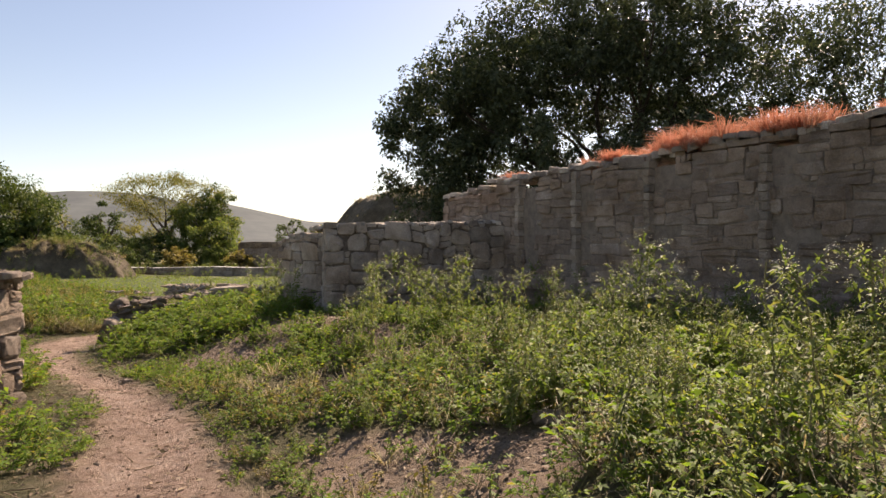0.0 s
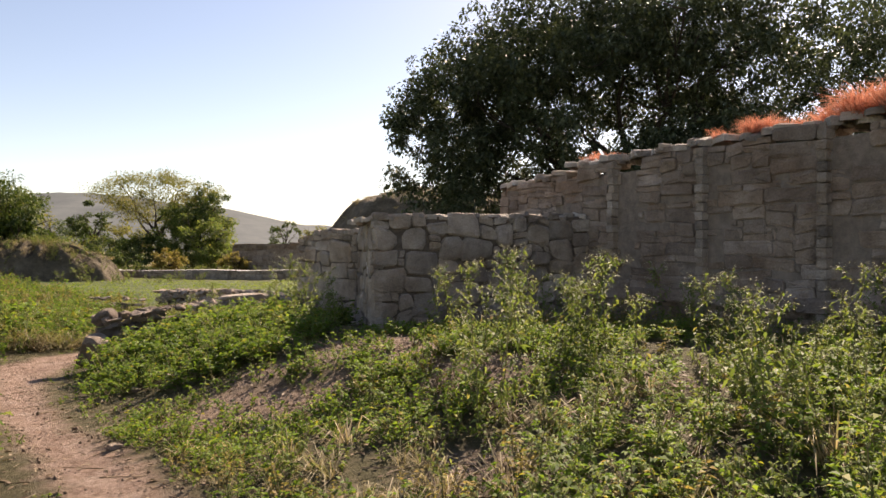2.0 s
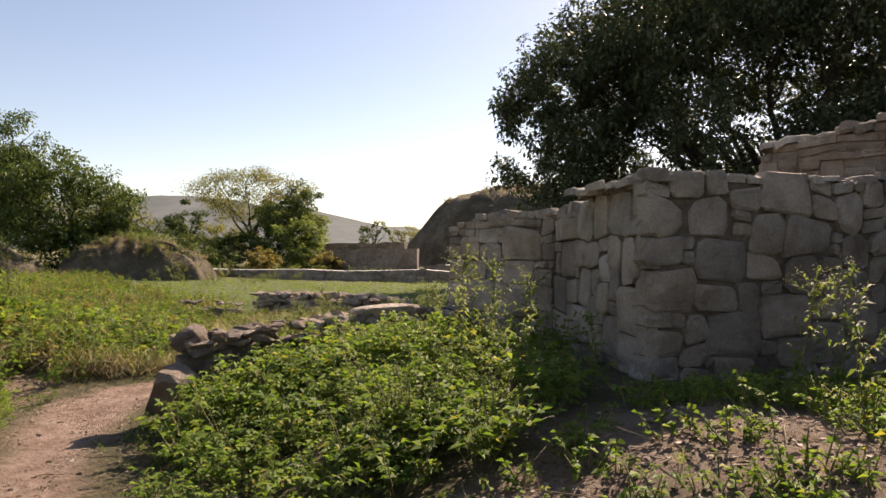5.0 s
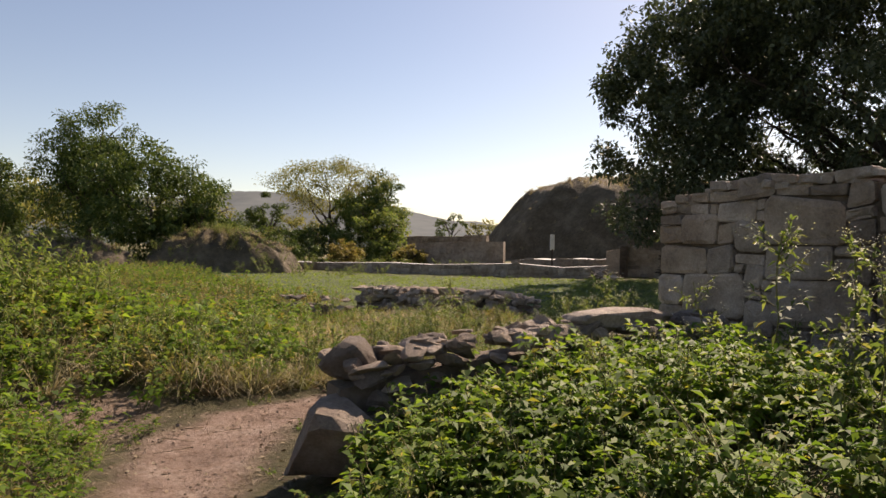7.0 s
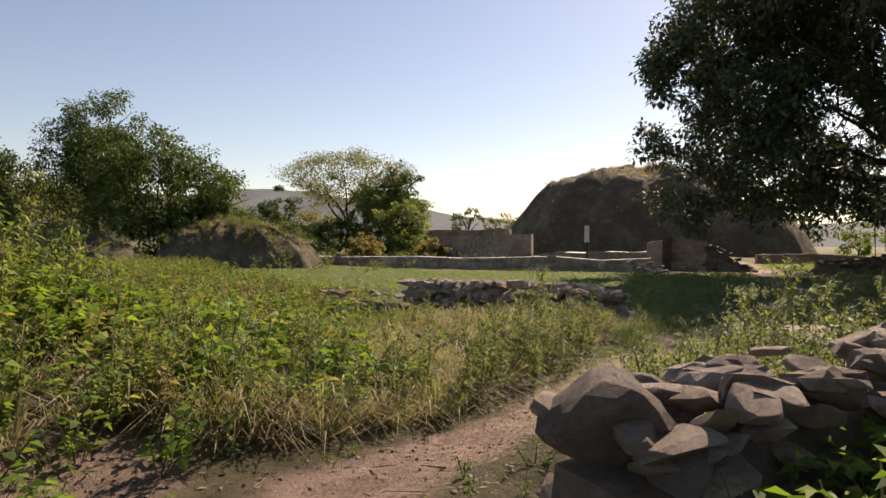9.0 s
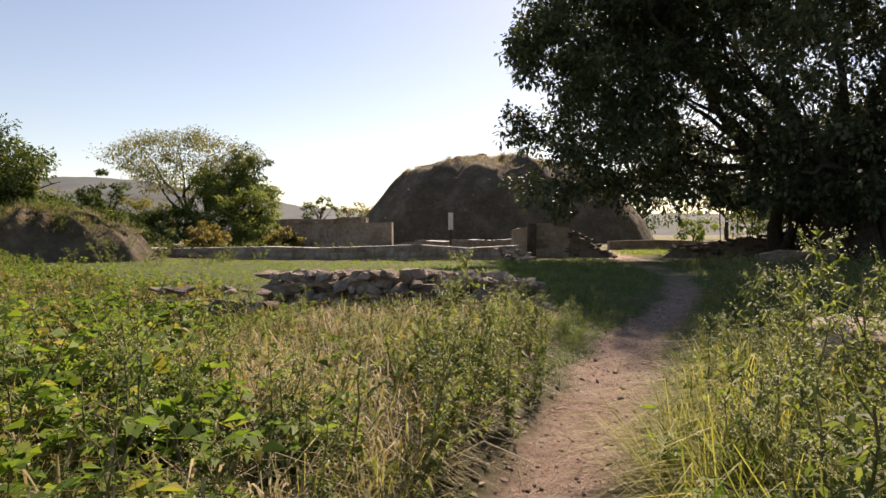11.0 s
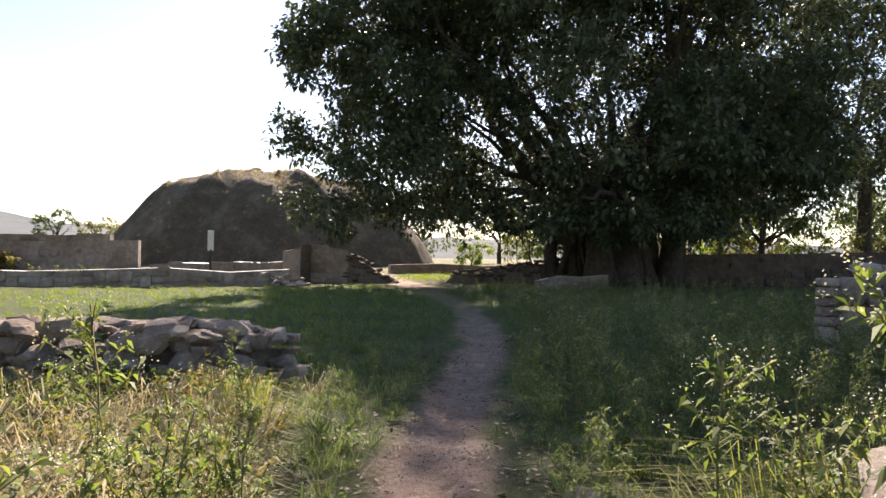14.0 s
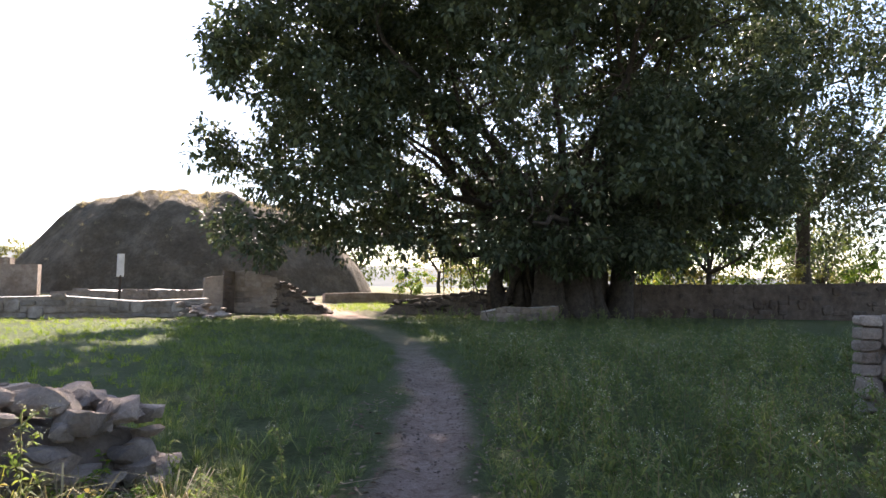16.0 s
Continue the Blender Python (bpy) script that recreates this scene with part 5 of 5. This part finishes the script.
cat = np.concatenate
scatter("tall_weeds", WEEDS, cat([spots(87, [(-12.8, 15.2), (-10.3, 15.9), (-9.3, 17.4), (-9.0, 18.8), (-10.6, 20.5), (-13, 19)], 4, range(8), (0.5, 0.95), 1.2), spots(1, RIGHT, 9, range(8), (0.42, 0.75), 2.2), spots(41, BACK, 3, range(8), (0.28, 0.5), 2.2), spots(42, FORE, 2.0, range(8), (0.35, 0.65), 1.8), spots(2, VERGE, 8, range(8), (0.6, 1.0), 1.4),
                                  spots(18, DRY, 1.3, range(8), (0.45, 0.85), 1.5), spots(83, [(-9.0, 18.0), (-8.0, 18.2), (-7.2, 21), (-7.2, 22.6), (-8.6, 22)], 8, range(8), (0.6, 1.0), 1.0), spots(21, MIDDLE, 2.2, range(8), (0.3, 0.55), 1.6)]), [STEM, LEAF_WEED, BLOSSOM], "dense flowering weeds beside the path", "weeds")
scatter("field_weeds", LIGHT_WEEDS, cat([spots(3, HUMP, 8, range(4, 8), (0.8, 1.3)), spots(17, LEFT, 2.5, range(8), (0.4, 0.8), 1.8), spots(22, LEFT_FAR, 0.7, range(4, 8), (0.5, 0.9))]), [STEM, LEAF_WEED, BLOSSOM], "tall green weeds of the open field", "weeds")
HUG = [(-6.6, 13.5), (-6.75, 14.2), (-6.2, 15.0), (-4.2, 16.4), (-3.4, 15.6), (-5.4, 13.0)]
VERGE_L = [(-3.2, 4.6), (-3.9, 7.4), (-5.2, 9.4), (-4.4, 9.4), (-3.5, 7.4), (-2.6, 4.8)]
LUSH = [(-12.8, 15.2), (-10.3, 15.9), (-9.3, 17.4), (-9.0, 18.8), (-10.6, 20.5), (-13, 19)]
FOOT = [(-10.2, 25.6), (-8.8, 24.7), (-7.2, 25.0), (-6.2, 26.2), (-6.4, 27.2), (-7.6, 25.9), (-8.9, 25.75), (-10.4, 26.6)]
scatter("broad_herbs", HERBS, cat([spots(84, HUMP, 8, range(5), (1.0, 1.6)), spots(85, LUSH, 4, range(5), (0.8, 1.4), 1.2), spots(86, FOOT, 4, range(5), (0.5, 0.9), 1.2), spots(94, [(-6.95, 13.8), (-6.9, 14.3), (-6.3, 15.0), (-5.2, 15.6), (-5.5, 14.3)], 26, range(5), (0.9, 1.25), 1.0), spots(81, HUG, 26, range(5), (0.75, 1.15), 1.3), spots(82, VERGE_L, 16, range(5), (0.6, 1.0), 1.0), spots(4, FORE, 18, range(5), (0.4, 1.1), 1.5, 0.25), spots(5, [(-2.4, 1.5), (-3.4, 5.5), (-8.6, 14.0), (-10.2, 16), (-11, 12), (-5.5, 1.5)], 9, range(5), (0.6, 1.2), 1.4), spots(7, RIGHT, 9, range(5), (0.5, 1.0), 1.7), spots(43, BACK, 6, range(5), (0.35, 0.7), 1.7, 0.4), spots(20, DRY, 2.4, range(5), (0.5, 1.0), 1.4, 0.5), spots(58, VERGE, 5, range(5), (0.6, 1.1), 1.4), spots(23, MIDDLE, 7.0, range(5), (0.4, 0.8), 1.4, 0.35), spots(91, CLEAR, 4, range(5), (0.3, 0.55), 1.4, 0.45, True, True)]), [STEM, LEAF_BRIGHT], "bright green leafy herbs in sun", "weeds")
scatter("field_herbs", LIGHT_HERBS, cat([spots(6, LEFT_FAR, 2.3, range(5), (0.8, 1.5), 1.5), spots(51, [(-5.5, 1.5), (-11, 12), (-10.5, 16), (-16, 16), (-16, 0)], 5, range(5), (0.7, 1.3), 1.5)]), [STEM, LEAF_BRIGHT], "low green herbs of the open field", "weeds")
scatter("gourd_leaves", GOURDS, spots(24, GOURD, 5, range(4), (0.8, 1.4), 2.0, 0.4), [STEM, LEAF_BRIGHT], "large-leaved trailing gourd plants", "weeds")
scatter("withered_herbs", WITHERED, cat([spots(25, MIDDLE, 6, range(4), (0.45, 0.9), 1.3, 0.25), spots(45, BACK, 5, range(4), (0.5, 0.9), 1.3), spots(26, LEFT, 2, range(4), (0.6, 1.1), 1.5), spots(27, LEFT_FAR, 1.0, range(4), (1.0, 1.7), 1.5), spots(28, DRY, 4, range(4), (0.7, 1.2), 1.3, 0.4)]), [STEM, LEAF_DRY], "withered yellowish small-leaved herbs", "weeds")
scatter("dry_grass", MATTED, cat([spots(93, LUSH, 6, range(5), (0.6, 1.1), 1.2), spots(88, FOOT, 14, range(5), (0.5, 0.9), 1.2), spots(8, DRY, 21, range(5), (0.55, 1.1), 1.25), spots(10, RIGHT, 2, range(5), (0.5, 0.9), 1.5), spots(29, MIDDLE, 4, range(5), (0.35, 0.7), 1.4), spots(11, LEFT_FAR, 1.5, range(5), (0.7, 1.3), 1.5, 0.5), spots(19, LEFT, 3.0, range(5), (0.5, 0.9), 1.3)]), [STEM, STRAW], "dry straw-coloured grass", "grass")
scatter("dead_grass", MATTED, cat([spots(31, DRY, 4, range(5), (0.6, 1.05), 1.3, 0.4), spots(32, LEFT, 0.8, range(5), (0.5, 0.8), 1.3), spots(33, MIDDLE, 2.5, range(5), (0.3, 0.6), 1.3, 0.3, True, True)]), [STEM, LITTER], "dead brown grass lying over", "grass")
scatter("arching_grass", ARCHING, cat([spots(9, VERGE, 17, range(5), (0.8, 1.5), 1.4), spots(30, DRY, 4, range(5), (0.7, 1.1), 1.4, 0.4)]), [STEM, LEAF_STRAWGREEN], "long arching yellow-green grass", "grass")
SHADE_NEAR = [(-6.0, 21.2), (-2.0, 19.3), (3, 19.2), (3, 27), (-3.8, 27)]
scatter("meadow_weeds", LIGHT_WEEDS, cat([spots(89, [(-7.0, 23), (-5.6, 24.5), (-3.6, 30), (-6.2, 32)], 2.5, range(8), (0.3, 0.55), 1.2), spots(12, SHADE_R, 1.0, range(8), (0.4, 0.8), 1.6), spots(52, SHADE_NEAR, 5, range(8), (0.35, 0.65), 1.5), spots(59, [(-5, 23.5), (3, 20), (7, 29), (1, 36), (-2.4, 31)], 3.5, range(4), (0.5, 0.85), 1.6), spots(60, [(0, 24.5), (5, 23), (5.5, 24.5), (0.8, 26.2)], 6, range(4), (0.5, 0.8), 1.6)]), [STEM, LEAF_SHADE, BLOSSOM], "low flowering weeds in a tree's shade", "weeds")
scatter("meadow_grass", SHORT, cat([spots(13, SHADE_L, 15, range(5), (0.3, 0.6), 1.2), spots(14, SHADE_R, 4.5, range(5), (0.35, 0.7), 1.2), spots(53, SHADE_NEAR, 12, range(5), (0.3, 0.6), 1.1), spots(54, [(-7.0, 22.5), (-6.0, 23.0), (-4.6, 27.5), (-6.8, 27.0)], 16, range(5), (0.3, 0.6), 1.1)]), [STEM, LEAF_SHADE], "green meadow grass in a tree's shade", "grass")
scatter("lawn_grass", SHORT, cat([spots(92, CLEAR, 12, range(5), (0.14, 0.3), 1.2, 0.4, True, True), spots(15, LAWN, 6, range(5), (0.25, 0.46), 1.2), spots(46, [(-0.5, 55), (9, 54.5), (12, 64), (-2, 62)], 6, range(5), (0.3, 0.9), 0.0), spots(47, [(4.5, 48.3), (11, 47.6), (11, 49.5), (5, 50.5)], 7, range(5), (0.3, 0.5), 0.0)]), [STEM, LEAF_LAWN], "short bright green grass in sun", "grass")
scatter("ground_cover", LOW, cat([spots(90, CLEAR, 60, range(4), (0.6, 1.2), 1.1, 0.3, True, True), spots(55, MIDDLE, 34, range(4), (0.5, 1.1), 1.05, 0.4, True, True), spots(56, BACK, 12, range(4), (0.5, 1.1), 1.05, 0.15, True, True), spots(57, FORE, 8, range(4), (0.6, 1.2), 1.1), spots(16, [(-14, 1), (8, 0), (5, 9), (-2, 14), (-4, 24), (-14, 24)], 5.5, range(4), (0.6, 1.3), 1.1, 0.35, False, True)]), [STEM, LEAF_BRIGHT], "small creeping leaves on the soil", "weeds")


def on_mesh(ob, share, low, size, kinds, seed):
    """Places for tufts on an earthwork."""
    rng = np.random.default_rng(seed)
    co = np.array([v.co for v in ob.data.vertices])
    co = co[(co[:, 2] > low) & (rng.random(len(co)) < share)]
    n = len(co)
    return np.stack([co[:, 0] + rng.normal(0, 0.15, n), co[:, 1] + rng.normal(0, 0.15, n), co[:, 2] - 0.02, rng.uniform(0, 6.28, n), rng.uniform(*size, n), rng.choice(kinds, n)], 1)


scatter("bank_grass", SPARSE, cat([on_mesh(bank, 0.3, 0.9, (0.4, 0.7), range(5), 61), on_mesh(bank_2, 0.25, 0.8, (0.4, 0.8), range(5), 62), on_mesh(mound, 0.13, 8.2, (0.7, 1.3), range(5), 63), on_mesh(mound, 0.035, 1.0, (0.5, 1.0), range(5), 64)]), [STEM, STRAW], "dry grass growing on earthworks", "grass")
scatter("bank_herbs", WITHERED, cat([on_mesh(bank, 0.06, -0.3, (0.9, 1.8), range(4), 65), on_mesh(bank_2, 0.12, -0.3, (0.9, 1.8), range(4), 66), spots(35, [(-36, 42), (-20, 42), (-16, 50.5), (-36, 50.5)], 0.28, range(4), (1.2, 2.6)), spots(36, [(-30, 52), (-12, 52), (-12, 62), (-30, 62)], 0.25, range(4), (1.2, 2.4))]), [STEM, LEAF_WEED], "scrubby herbs on the far bank", "weeds")
rng = np.random.default_rng(71)
n = 34000
x, y = rng.uniform(-11, 5, n), rng.uniform(1, 30, n)
keep = (np.abs(trail_d(x, y)) < 3.0) & ((np.abs(trail_d(x, y)) > 0.75) | (rng.random(n) < 0.12)) | (x > trail_x(y)) & (y < 13) & (x < 3)
x, y = x[keep], y[keep]
base = np.stack([x, y, land(x, y) + 0.008], 1)
w = rng.normal(0, 1, (len(x), 3)) * np.array([1, 1, 0.06])
V, F = leaves(rng, base, w, rng.uniform(0.03, 0.09, len(x)), rng.uniform(0.012, 0.035, len(x)), 0.15, 0.0)
tagged(new("leaf_litter", quad_mesh("leaf_litter", V, F, [LITTER])), "dead leaves and bits of straw on the soil", "litter", kind="stuff")
k = rng.random(len(x)) < 0.09
a = base[k]
V, F = rods(a + np.array([0, 0, 0.01]), a + unit(w[k]) * rng.uniform(0.12, 0.4, (k.sum(), 1)) + np.array([0, 0, 0.03]), 0.004, 0.0025)
tagged(new("twigs", quad_mesh("twigs", V, F, [TWIG])), "dry fallen twigs on bare soil", "twigs", kind="stuff")
n = 5200
y = rng.uniform(1, 34, n)
x = trail_x(y) + rng.normal(0, 0.55, n) * np.interp(y, TRAIL_Y, TRAIL_W) * 1.6
for k in range(n // 2, n):
    bx, by, br = BARE[k % len(BARE)]
    x[k], y[k] = bx + rng.normal(0, br * 0.5), by + rng.normal(0, br * 0.5)
pts = np.stack([x, y, land(x, y)], 1)
PV, PF = [], []
ico = bmesh.new()
bmesh.ops.create_cube(ico, size=1.0)
cube_v, cube_f = np.array([v.co[:] for v in ico.verts]), np.array([[v.index for v in f.verts] for f in ico.faces])
ico.free()
r = rng.uniform(0.006, 0.018, n) * np.where(rng.random(n) < 0.04, 2.2, 1)
jit = cube_v[None] * r[:, None, None] * rng.uniform(0.7, 1.4, (n, 1, 3)) + rng.normal(0, 0.22, (n, 8, 3)) * r[:, None, None]
V = (jit + pts[:, None]).reshape(-1, 3)
F = (cube_f[None] + (np.arange(n) * 8)[:, None, None]).reshape(-1, 4)
tagged(new("pebbles", quad_mesh("pebbles", V, F, [STONE_GRIT])), "small stones scattered on a dirt path", "pebbles", kind="stuff")

# ---- single plants ----
def plant_thing(name, d, mats, label, category="plant"):
    root = tagged(new(name), label, category)
    for key, nm in (("stem", "stem"), ("leaf", "foliage"), ("flower", "blossom")):
        if key in d:
            part(nm, quad_mesh(nm, *d[key], [mats[key]]), None, root)["kind"] = "stuff"
    return root


GREENS = {"stem": STEM, "leaf": LEAF_WEED, "flower": BLOSSOM}
rng = np.random.default_rng(90)
stock = [plant_thing("flowering_weed", weed(300 + k, 1.2, 17, 0.9, 1.5), GREENS, "tall branching weed with small white flower heads") for k in range(5)]
tall_spots = []
for poly, n in (([(0.2, 4.4), (4.5, 2.0), (4.8, 7.5), (2.2, 12.4), (-0.4, 11.5), (0.2, 7.5)], 34), ([(-2.0, 8.0), (0.0, 7.0), (0.4, 11.0), (-1.6, 11.5)], 7), ([(-6.6, 17.6), (-3.8, 17.5), (-3.2, 21.5), (-5.4, 21.8)], 16), ([(-8.6, 20.5), (-7.3, 20.5), (-7.2, 23), (-8.8, 23.5)], 6), ([(-5.0, 24.0), (3, 20), (6, 30), (-1, 32)], 60), ([(-4.2, 13.6), (-3.4, 12.6), (-3.4, 14.6)], 3)):
    k = 0
    while k < n:
        x, y = rng.uniform(min(q[0] for q in poly), max(q[0] for q in poly)), rng.uniform(min(q[1] for q in poly), max(q[1] for q in poly))
        if inside(poly, np.array([x]), np.array([y]))[0] and abs(float(trail_d(x, y))) > 1.9:
            tall_spots.append((x, y, 0.66 if y > 23 else 0.95 if y > 16 else 0.9 if y < 6.5 else 0.8))
            k += 1
tall_spots += [(-4.75, 20.6, 1.15), (-4.4, 20.15, 1.05), (-5.0, 20.95, 0.95), (-7.75, 20.9, 0.85), (-7.95, 21.2, 0.8), (2.3, 7.5, 1.0), (2.0, 7.2, 0.9), (2.7, 7.3, 0.8), (-1.0, 9.0, 0.95), (-0.6, 9.4, 1.0), (-0.3, 9.0, 0.85), (-1.25, 9.4, 0.7), (0.0, 9.6, 0.85), (-0.5, 11.4, 1.0), (-0.2, 11.8, 0.9), (-4.1, 15.0, 0.95), (-3.7, 14.6, 0.95), (-3.35, 14.9, 0.9), (-4.45, 15.4, 0.8), (-2.9, 12.6, 0.55), (0.9, 25.6, 0.85), (1.7, 25.5, 0.9), (2.4, 25.2, 0.9), (0.4, 25.9, 0.7), (1.2, 25.2, 0.8), (-1.5, 12.3, 0.85), (-1.2, 12.0, 0.75), (0.5, 13.2, 0.9), (0.2, 12.8, 0.8), (0.9, 13.5, 0.85), (0.5, 12.2, 0.65), (-0.4, 12.2, 0.65)]
for k, (x, y, f) in enumerate(tall_spots):
    m = pose(x, y, float(land(x, y)) - 0.02, rng.normal(0, 5), rng.normal(0, 5), rng.uniform(0, 360)) @ Matrix.Scale(f * rng.uniform(0.75, 1.15), 4)
    if k < 5:
        stock[k].matrix_basis = m
        stock[k]["group"] = "tall flowering weeds"
    else:
        o = copy_thing(stock[k % 5], m)
        o.matrix_basis = m

# ---- dry grass on the tall wall ----
rng = np.random.default_rng(95)
crest = [plant_thing("grass_tuft", {"leaf": tuft(400 + k, 150, 0.45, 0.006, 1.0, 0.6)["leaf"]}, {"leaf": RUSSET}, "dry russet grass tuft on a wall top") for k in range(4)]
n = 0
for s0, s1, count, size in ((2.2, 3.4, 7, 0.5), (5.3, 6.9, 18, 0.8), (6.9, 9.8, 46, 1.3), (10.6, 11.4, 6, 0.6), (12, 16, 16, 0.8)):
    for _ in range(count):
        s, back = rng.uniform(s0, s1), rng.uniform(-0.85, -0.02)
        m = pose(*tall_at(s, back), tall_top(s) + 0.03, rng.normal(0, 10), rng.normal(0, 10), rng.uniform(0, 360)) @ Matrix.Scale(size * rng.uniform(0.7, 1.2), 4)
        if n < 4:
            crest[n].matrix_basis = m
            crest[n]["group"] = "dry grass on the wall"
        else:
            copy_thing(crest[n % 4], m).matrix_basis = m
        n += 1
